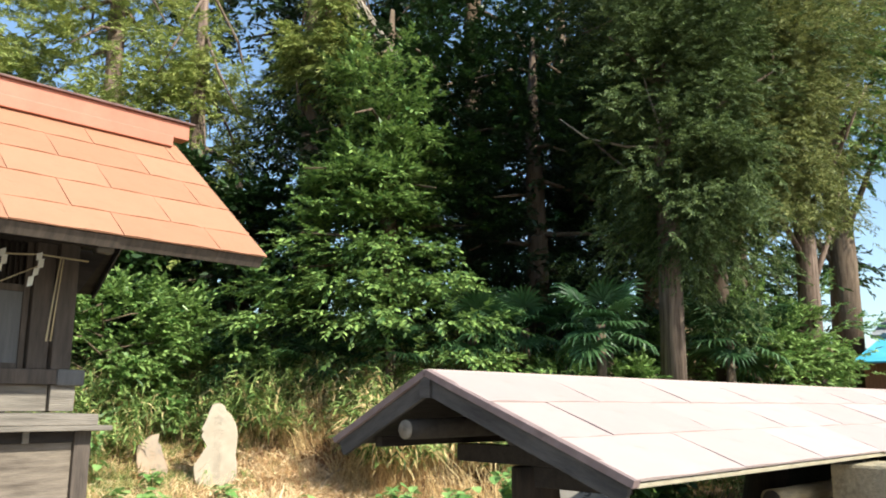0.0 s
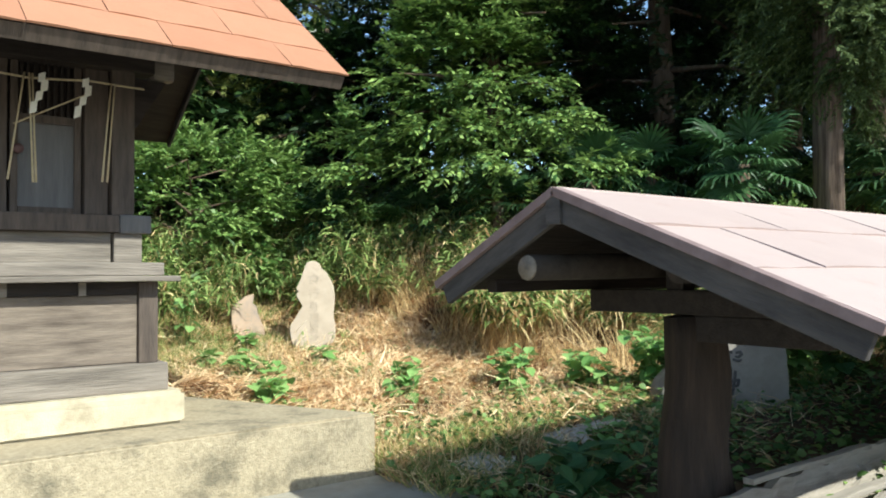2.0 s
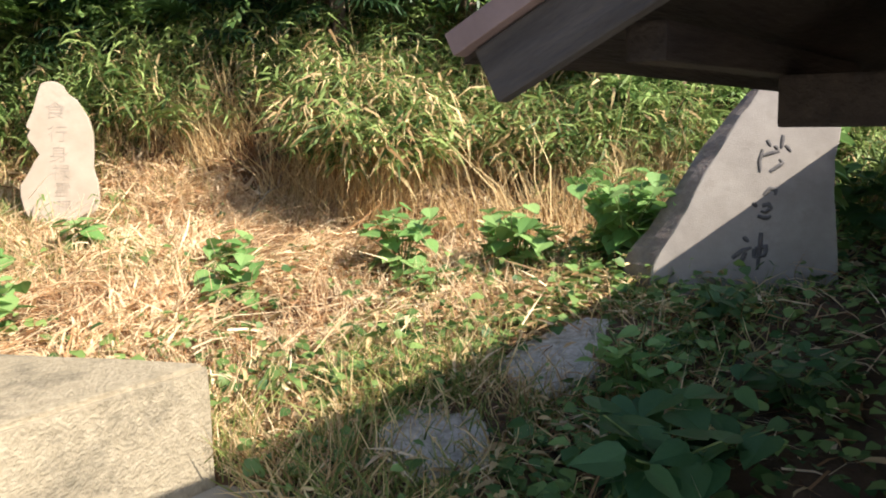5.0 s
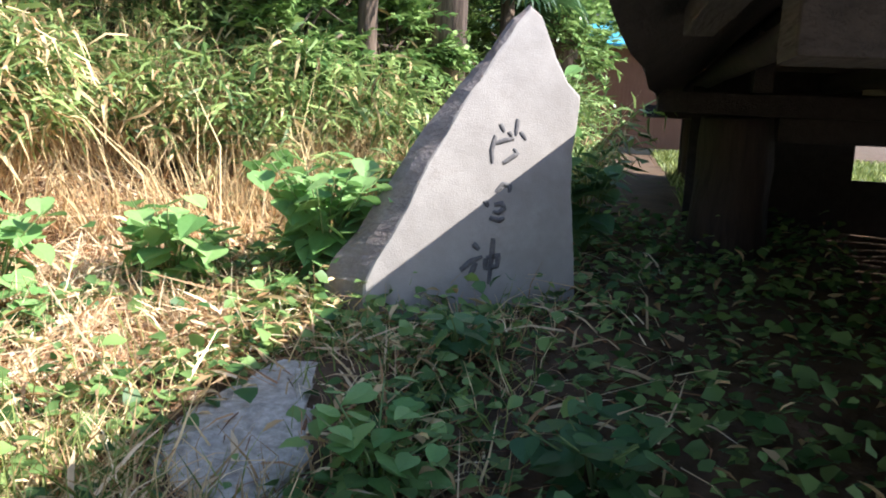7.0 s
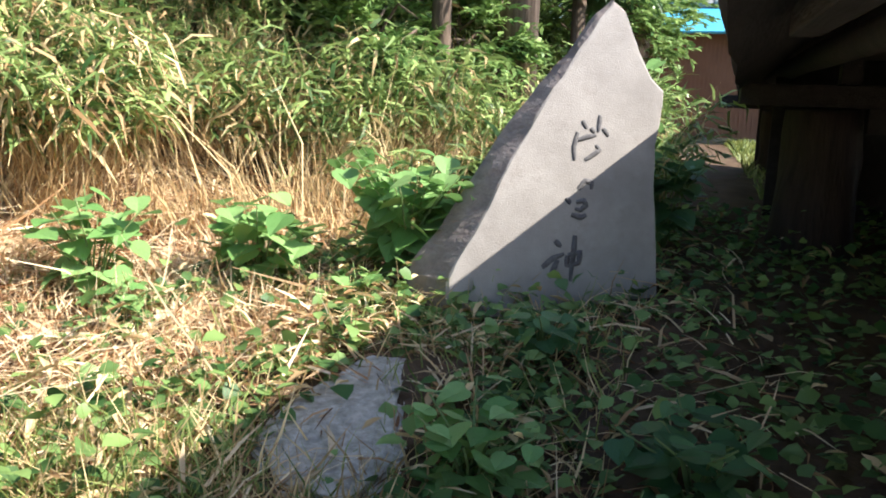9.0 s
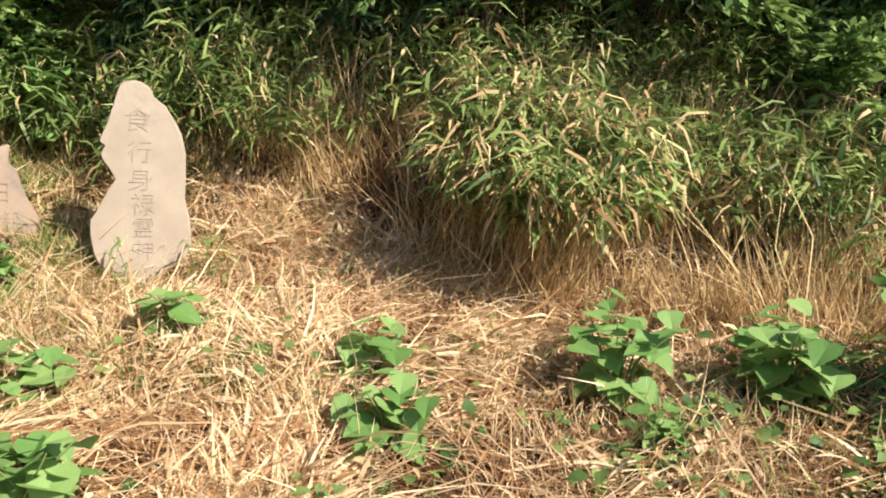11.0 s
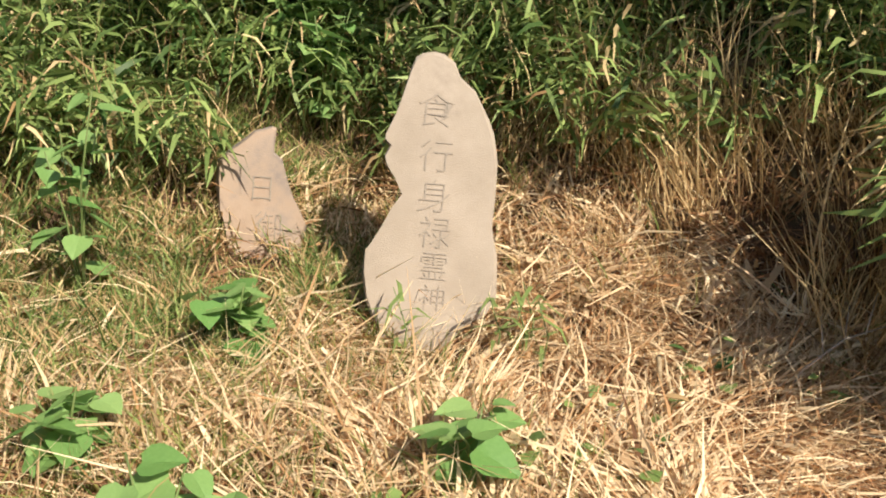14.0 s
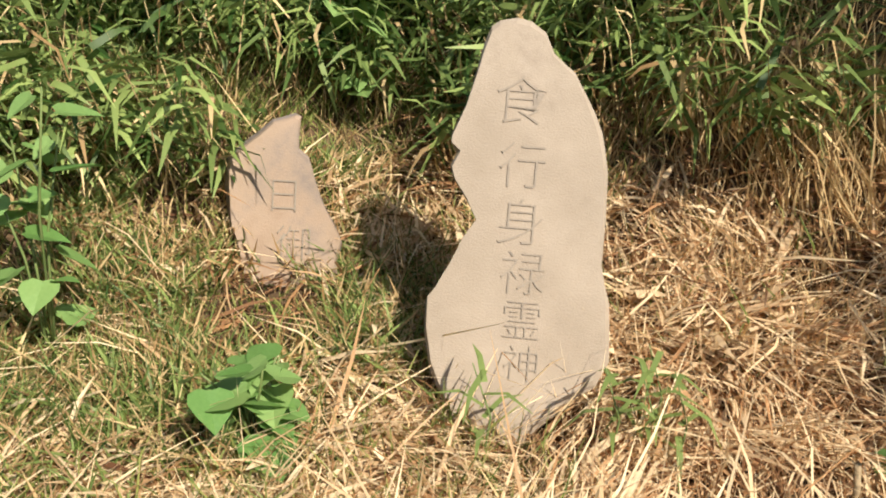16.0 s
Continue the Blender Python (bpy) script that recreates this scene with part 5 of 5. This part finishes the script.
def build_tree(name, label, x, y, top_z, centre, radii, sprays, k, leaf, width, twig, droop, flat, leaf_mat, bark, r0, seed, hollow=0.4, tiers=0, shape=None, group="", low=None, clump=0.13):
    z = float(height(x, y))
    t = thing(name, label, "tree", group)
    pts = [(x, y, z - 0.2), (x + 0.03, y - 0.02, z + (top_z - z) * 0.33), (x - 0.04, y + 0.03, z + (top_z - z) * 0.7), (x, y, top_z)]
    part("trunk", tube_mesh("trunk", pts, [r0 * 1.15, r0, r0 * 0.75, r0 * 0.2], bark, 14, 0.22, seed), t)
    part("branchwork", limbs_mesh("branchwork", limbs_for(pts[0], pts[3], centre, radii, 14, seed, r0), bark), t)
    base, p = crown_points(sprays, centre, radii, hollow, 0.3, seed, clump)
    if tiers:
        step = 2 * radii[2] / tiers
        q = (base[:, 2] - centre[2]) / step
        base[:, 2] = centre[2] + (np.round(q) + (q - np.round(q)) * 0.45) * step
    if shape == "cone":
        f = np.clip((base[:, 2] - (centre[2] - radii[2])) / (2 * radii[2]), 0, 1)
        taper = np.clip(1.25 - 1.05 * f, 0.12, 1.0)[:, None]
        base[:, :2] = np.asarray(centre[:2]) + (base[:, :2] - np.asarray(centre[:2])) * taper / np.maximum(np.sqrt(np.clip(1 - p[:, 2:3] ** 2, 0.15, 1)), 0.4)
    off = base[:, :2] - np.asarray(centre[:2])
    r = np.maximum(np.hypot(off[:, 0], off[:, 1]), 1e-6)[:, None]
    base[:, :2] = np.asarray(centre[:2]) + off / r * np.minimum(r, 1.3 * max(radii[:2]))
    d = unit(base - (np.asarray(centre) - np.array([0, 0, radii[2] * 0.2])))
    d = d * np.array([1, 1, 0.35]) + rng.normal(0, 0.3, d.shape)
    L = twig * rng.uniform(0.6, 1.3, len(base))
    me = scatter("crown", (DIA_V, DIA_F), *[a for a in spray_leaves(base, d, L, k, leaf, width, droop, flat)], leaf_mat)
    part("crown", me, t)
    if low:
        base, p = crown_points(low[2], low[0], low[1], 0.1, 0.3, seed + 5, clump)
        d = (base - np.asarray(low[0])) * np.array([1, 1, 0.3]) + rng.normal(0, 0.3, base.shape)
        part("lower_crown", scatter("lower_crown", (DIA_V, DIA_F), *spray_leaves(base, d, twig * rng.uniform(0.6, 1.3, len(base)), k, leaf, width, droop, flat), leaf_mat), t)
    return t


def build_bush(label, centre, radii, sprays, k, leaf, width, leaf_mat, seed, twig=0.25):
    x, y = centre[0], centre[1]
    z = float(height(x, y))
    t = thing("bush", label, "bush", "undergrowth bushes")
    part("branchwork", limbs_mesh("branchwork", limbs_for((x, y, z - 0.1), (x, y, centre[2] + radii[2] * 0.5), centre, radii, 9, seed, 0.07), M_BARK2, 5), t)
    base, p = crown_points(sprays, centre, radii, 0.5, 0.35, seed)
    d = unit(base - np.asarray(centre)) * np.array([1, 1, 0.6]) + rng.normal(0, 0.35, base.shape)
    d[:, 2] += 0.15
    part("leaves", scatter("leaves", (DIA_V, DIA_F), *spray_leaves(base, d, twig * rng.uniform(0.6, 1.3, len(base)), k, leaf, width, 0.4, 0.4), leaf_mat), t)
    return t


build_straw()
build_dry_grass()
build_green_grass()
build_tussocks()
build_sasa()
build_ground_ivy()

WEEDS = [
    (3.27, 7.42, 0.28, 0.36, 14, 0.18, "spreading heart-leaved weed in grass beside the plinth"),
    (4.42, 6.92, 0.12, 0.12, 6, 0.09, "tiny light green seedling in straw"),
    (6.40, 4.25, 0.52, 0.52, 92, 0.165, "bushy broad-leaved green weed beside the leaning stone"),
    (6.05, 4.95, 0.36, 0.50, 34, 0.17, "spreading broad-leaved green weed in lit straw"),
    (5.52, 5.55, 0.40, 0.40, 30, 0.16, "broad-leaved green weed standing in dry straw"),
    (4.50, 6.10, 0.26, 0.26, 14, 0.17, "small heart-leaved weed alone in straw"),
    (4.30, 7.45, 0.22, 0.26, 12, 0.15, "low heart-leaved weed before the notched stone"),
    (5.32, 5.20, 0.14, 0.20, 10, 0.12, "seedling weed with pale green leaves in straw"),
    (3.20, 6.62, 0.26, 0.34, 20, 0.17, "broad-leaved weed beside the concrete plinth"),
    (3.53, 7.28, 0.20, 0.22, 12, 0.15, "low broad-leaved weed in green grass"),
    (3.17, 8.17, 0.24, 0.28, 14, 0.14, "light green weed with pointed leaves in grass"),
    (3.88, 8.60, 0.28, 0.26, 18, 0.165, "heart-leaved weed before the small stone"),
    (3.40, 9.42, 0.78, 0.34, 12, 0.15, "climbing weed with large round leaves in bamboo"),
    (4.85, 6.55, 0.24, 0.28, 12, 0.18, "young weed alone in pale straw"),
    (3.86, 3.0, 0.25, 0.52, 30, 0.20, "big-leaved weed under the shelter, shade darkened into leaf colour"),
    (4.75, 2.75, 0.20, 0.40, 24, 0.12, "big-leaved weed beside the shelter post, shade darkened into colour"),
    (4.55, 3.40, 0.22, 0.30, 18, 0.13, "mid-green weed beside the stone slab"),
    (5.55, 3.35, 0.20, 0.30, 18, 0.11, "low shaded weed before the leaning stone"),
    (5.95, 4.35, 0.16, 0.24, 14, 0.10, "low weed at the foot of the leaning stone"),
    (5.00, 10.25, 0.75, 0.30, 14, 0.17, "weed with bright pale leaves above the stones"),
    (7.25, 3.25, 0.85, 0.40, 44, 0.17, "tall green weed behind the leaning stone"),
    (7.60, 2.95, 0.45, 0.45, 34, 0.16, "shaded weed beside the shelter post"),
    (8.20, 3.60, 0.60, 0.45, 34, 0.17, "light green weed on the slope behind the stone"),
]
for i, (x, y, h, r, n, s, label) in enumerate(WEEDS):
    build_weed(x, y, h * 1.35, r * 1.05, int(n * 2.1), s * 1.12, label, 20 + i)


def build_sprig(x, y, seed):
    """A few bamboo blades on one arching stem."""
    R = random.Random(seed)
    z = float(height(x, y))
    t = thing("bamboo_sprig", "thin green bamboo sprig arching before the notched stone", "bamboo", "bamboo sprigs", (x, y, z))
    part("stem", tube_mesh("stem", [(0, 0, -0.02), (0.03, 0.0, 0.18), (-0.02, 0.03, 0.36)], [0.004, 0.0035, 0.002], M_STEM, 5), t)
    blade = mesh_from("blade", BLADE_V * np.array([0.02, 0.17, 0.5]), BLADE_F, M_SASA)
    for i in range(7):
        part("blade", blade, t, m=pose(0.01, 0.01, 0.10 + 0.04 * i, 0, 0, 140 * i) @ pose(0, 0, 0, R.uniform(-35, 25), 0, 0))


def build_lawn():
    x, y = rng.uniform(9.3, 19, 16000), rng.uniform(-5, 2.2, 16000)
    n = len(x)
    d = azimuth(n) * 0.6
    d[:, 2] = 1
    me = scatter("lawn", (BLADE_V, BLADE_F), np.stack([x, y, height(x, y)], -1), d, azimuth(n), rng.uniform(0.08, 0.2, n), rng.uniform(0.012, 0.03, n), M_GRASS, 2.0)
    stuff("lawn", me, "bright sunlit grass beyond the shelter", "grass")


build_lawn()


def build_dead_twig():
    z = float(height(5.6, 7.25))
    t = thing("dead_twig", "bare pale dead twig arching over the straw", "twig", loc=(5.6, 7.25, z))
    part("stalk", tube_mesh("stalk", [(0, 0, -0.02), (0.05, -0.04, 0.16), (0.16, -0.12, 0.30), (0.30, -0.20, 0.36)], [0.007, 0.006, 0.005, 0.002], M_BARK3, 6), t)
    for i in range(3):
        part("side_twig", tube_mesh("side_twig", [(0.1 + 0.06 * i, -0.08 - 0.04 * i, 0.24 + 0.04 * i), (0.14 + 0.09 * i, -0.02 - 0.05 * i, 0.36 + 0.05 * i)], [0.004, 0.0015], M_BARK3, 5), t)
    z = float(height(5.23, 7.54))
    u = thing("cut_stalk", "short pale cut bamboo stalk standing in straw", "stalk", loc=(5.23, 7.54, z))
    part("stalk", tube_mesh("stalk", [(0, 0, -0.03), (0.01, 0, 0.10), (0.0, 0.01, 0.20)], [0.011, 0.010, 0.010], M_SAWN, 8), u)


build_dead_twig()
for i, (x, y) in enumerate(((4.80, 8.06), (4.90, 8.02), (4.99, 8.08), (4.96, 7.94), (4.44, 8.22))):
    build_sprig(x, y, 1 + i)

for i, (x, y, top, s, n) in enumerate(((8.4, 6.9, 2.95, 1.1, 16), (9.4, 6.6, 3.1, 1.05, 16), (9.2, 4.95, 3.05, 1.05, 15), (11.9, 4.15, 2.95, 1.1, 16), (6.3, 10.6, 2.55, 0.9, 13), (7.0, 9.25, 2.45, 0.95, 13),
                                       (15.0, 4.6, 3.1, 1.2, 15), (10.4, 5.6, 2.7, 1.0, 14), (7.5, 7.9, 2.7, 0.9, 13), (12.8, 5.6, 3.2, 1.1, 14))):
    build_palm(x, y, top, s * 0.85, 60 + i, n)

# undergrowth
BROAD = "dense glossy green broad-leaved bush behind the clearing"
for i, (c, r, n) in enumerate((((4.3, 11.6, 2.6), (1.3, 1.1, 1.35), 900), ((2.6, 12.6, 2.7), (1.5, 1.2, 1.6), 900), ((5.6, 11.6, 2.6), (1.3, 1.1, 1.2), 800), ((0.6, 13.0, 2.6), (1.6, 1.3, 1.7), 700), ((6.9, 10.4, 2.9), (1.2, 1.1, 1.1), 700))):
    build_bush(BROAD, c, r, n, 12, 0.115, 0.055, M_BUSH, 5 + i * 1.7)
for i, (c, r, n) in enumerate((((13.6, 4.2, 2.5), (1.3, 1.2, 1.2), 800), ((15.6, 5.2, 2.8), (1.6, 1.4, 1.5), 800), ((12.4, 5.9, 2.6), (1.2, 1.2, 1.0), 600), ((17.6, 6.5, 3.2), (2.0, 1.8, 2.0), 700), ((16.2, 4.9, 2.0), (1.2, 0.8, 1.0), 500), ((19.5, 7.0, 3.0), (1.8, 1.6, 2.2), 600))):
    build_bush("light green leafy bush on the far slope", c, r, n, 12, 0.12, 0.045, M_BUSH, 31 + i * 2.1)
for i, (c, r, n) in enumerate((((9.7, 6.0, 2.0), (0.9, 0.8, 0.75), 450), ((8.7, 5.35, 1.75), (0.65, 0.6, 0.55), 330), ((10.3, 5.1, 1.9), (0.7, 0.5, 0.6), 330))):
    build_bush("low leafy green bush on the bank under the palms", c, r, n, 12, 0.10, 0.05, M_BUSH, 71 + i * 2.3)
build_bush("feathery bamboo clump behind the leaning stone", (8.3, 3.42, 1.2), (0.34, 0.3, 0.5), 200, 10, 0.16, 0.02, M_SASA, 44.0, 0.3)

# trees
build_tree("evergreen_tree", "broad evergreen tree with tiered glossy foliage, partly sunlit", 8.3, 8.9, 7.4, (8.0, 8.7, 5.1), (2.0, 2.0, 2.9), 3000, 13, 0.125, 0.058, 0.42, 0.25, 0.3, M_EVERGREEN, M_BARK2, 0.16, 2.0, 0.35, 9, "cone")
# the next two carry the cedar's shade in their leaf colour
build_tree("evergreen_tree", "evergreen tree with tiered foliage, deep shade painted into leaf colour", 11.4, 7.9, 9.5, (11.2, 7.7, 5.8), (2.7, 2.4, 3.9), 3000, 13, 0.13, 0.06, 0.42, 0.25, 0.3, M_SHADELEAF, M_BARK2, 0.2, 6.0, 0.3, 11)
build_tree("evergreen_tree", "evergreen tree with tiered foliage, deep shade painted into leaf colour", 9.8, 10.6, 10.5, (9.8, 10.6, 6.2), (2.6, 2.4, 4.2), 2200, 13, 0.14, 0.065, 0.45, 0.25, 0.3, M_SHADELEAF, M_BARK2, 0.22, 9.0, 0.3, 11)
build_tree("cedar_tree", "tall cedar with furrowed trunk and hanging green sprays", 10.84, 4.64, 14.0, (11.1, 4.4, 8.2), (2.3, 2.0, 4.4), 9500, 24, 0.09, 0.017, 0.30, 0.6, 0.9, M_CEDAR, M_BARK, 0.185, 3.0, 0.08, low=((11.0, 4.15, 5.6), (1.7, 1.3, 1.9), 3200), clump=0.085)
build_tree("cedar_tree", "cedar with olive-green hanging sprays and browned twigs", 14.4, 3.7, 13.0, (13.6, 3.5, 8.4), (2.1, 1.8, 3.8), 6500, 24, 0.10, 0.018, 0.32, 0.6, 0.9, M_OLIVE, M_BARK, 0.2, 4.0, 0.1, low=((13.0, 3.5, 6.0), (1.5, 1.2, 1.3), 1500), clump=0.085)
build_tree("cypress_tree", "sunlit yellow-green cypress with drooping feathery sprays", 6.6, 17.6, 16.0, (6.2, 17.3, 9.0), (2.7, 2.5, 5.4), 3000, 28, 0.17, 0.033, 0.45, 0.7, 0.6, M_CYPRESS, M_BARK, 0.25, 5.0, 0.35)
build_tree("cypress_tree", "yellow-green cypress with drooping feathery sprays", 7.4, 14.6, 12.5, (7.4, 14.6, 6.6), (1.9, 1.8, 4.0), 2400, 28, 0.15, 0.029, 0.55, 0.9, 0.6, M_CYPRESS, M_BARK, 0.2, 7.0, 0.35)
build_tree("cypress_tree", "yellow-green cypress with drooping feathery sprays", 9.0, 12.2, 17.0, (8.8, 11.3, 9.1), (1.1, 1.0, 1.5), 800, 28, 0.15, 0.029, 0.5, 0.9, 0.6, M_CYPRESS, M_BARK2, 0.34, 8.0, 0.3)
build_tree("cypress_tree", "sunlit yellow-green cypress with drooping feathery sprays", 2.5, 18.0, 15.0, (2.5, 18.0, 8.5), (2.6, 2.5, 5.4), 2200, 28, 0.17, 0.033, 0.45, 0.7, 0.6, M_CYPRESS, M_BARK, 0.25, 11.0, 0.35)
build_tree("ivy_clad_tree", "far tree with a thick ivy-clad leaning trunk against bright sky", 21.6, 5.4, 13.0, (21.4, 5.6, 10.6), (3.2, 3.0, 3.4), 1800, 12, 0.2, 0.1, 0.6, 0.3, 0.4, M_BUSH, M_BARK2, 0.34, 13.0, 0.3)
# backdrop trees, their shade likewise held in the leaf colour
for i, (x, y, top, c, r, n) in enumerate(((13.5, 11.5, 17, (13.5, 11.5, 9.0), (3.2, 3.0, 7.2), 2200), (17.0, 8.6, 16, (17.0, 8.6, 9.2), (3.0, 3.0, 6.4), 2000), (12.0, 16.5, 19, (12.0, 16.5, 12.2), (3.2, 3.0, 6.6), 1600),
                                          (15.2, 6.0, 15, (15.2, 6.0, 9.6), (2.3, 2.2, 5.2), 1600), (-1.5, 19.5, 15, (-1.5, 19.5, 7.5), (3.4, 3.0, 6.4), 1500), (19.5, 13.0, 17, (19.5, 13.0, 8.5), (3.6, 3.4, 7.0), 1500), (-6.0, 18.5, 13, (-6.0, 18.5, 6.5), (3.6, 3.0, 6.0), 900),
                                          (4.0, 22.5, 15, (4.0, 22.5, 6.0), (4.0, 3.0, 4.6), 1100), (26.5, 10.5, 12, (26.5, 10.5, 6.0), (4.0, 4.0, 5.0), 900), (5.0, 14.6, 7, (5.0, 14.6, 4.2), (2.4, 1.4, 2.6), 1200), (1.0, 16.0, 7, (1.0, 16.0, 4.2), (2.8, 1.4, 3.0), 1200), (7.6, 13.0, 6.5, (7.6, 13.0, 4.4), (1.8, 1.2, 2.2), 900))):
    build_tree("wood_tree", "tall tree of the wood behind the shrine, leaves coloured shade-dark", x, y, top, c, r, n, 13, 0.22, 0.10, 0.65, 0.4, 0.5, M_SHADELEAF, M_BARK2, 0.3, 17.0 + i, 0.25, group="trees of the wood")


# bare hanging twigs under the tall trees
def build_twigs():
    t = thing("dead_branch", "pale dead branch hanging bare among the trees", "branch", loc=(9.0, 11.2, 10.6))
    R = random.Random(4)
    limbs = []
    for i in range(9):
        p = Vector((0, 0, 0.4))
        line = [p.copy()]
        d = Vector((R.uniform(-0.1, 0.35), R.uniform(-0.35, 0.1), -0.4))
        for j in range(5):
            p = p + d + Vector((R.uniform(-0.1, 0.1), R.uniform(-0.1, 0.1), R.uniform(-0.1, 0.05)))
            line.append(p.copy())
        limbs.append((line, [0.03, 0.024, 0.018, 0.013, 0.009, 0.004]))
    part("twig_cluster", limbs_mesh("twig_cluster", limbs, M_BARK3, 5), t)
    t2 = thing("dead_branch", "curved bare branch on the shaded cedar", "branch", loc=(10.75, 4.6, 6.2))
    part("twig_cluster", limbs_mesh("twig_cluster", [([(0, 0, 0), (-0.6, 0.35, -0.05), (-1.2, 0.75, 0.05), (-1.6, 1.0, 0.35)], [0.03, 0.022, 0.015, 0.006]),
                                       ([(0, 0, 0.1), (-0.35, -0.2, 0.1), (-0.55, -0.1, 0.7), (-0.75, -0.1, 1.1)], [0.035, 0.03, 0.022, 0.008])], M_BARK3, 6), t2)


build_twigs()
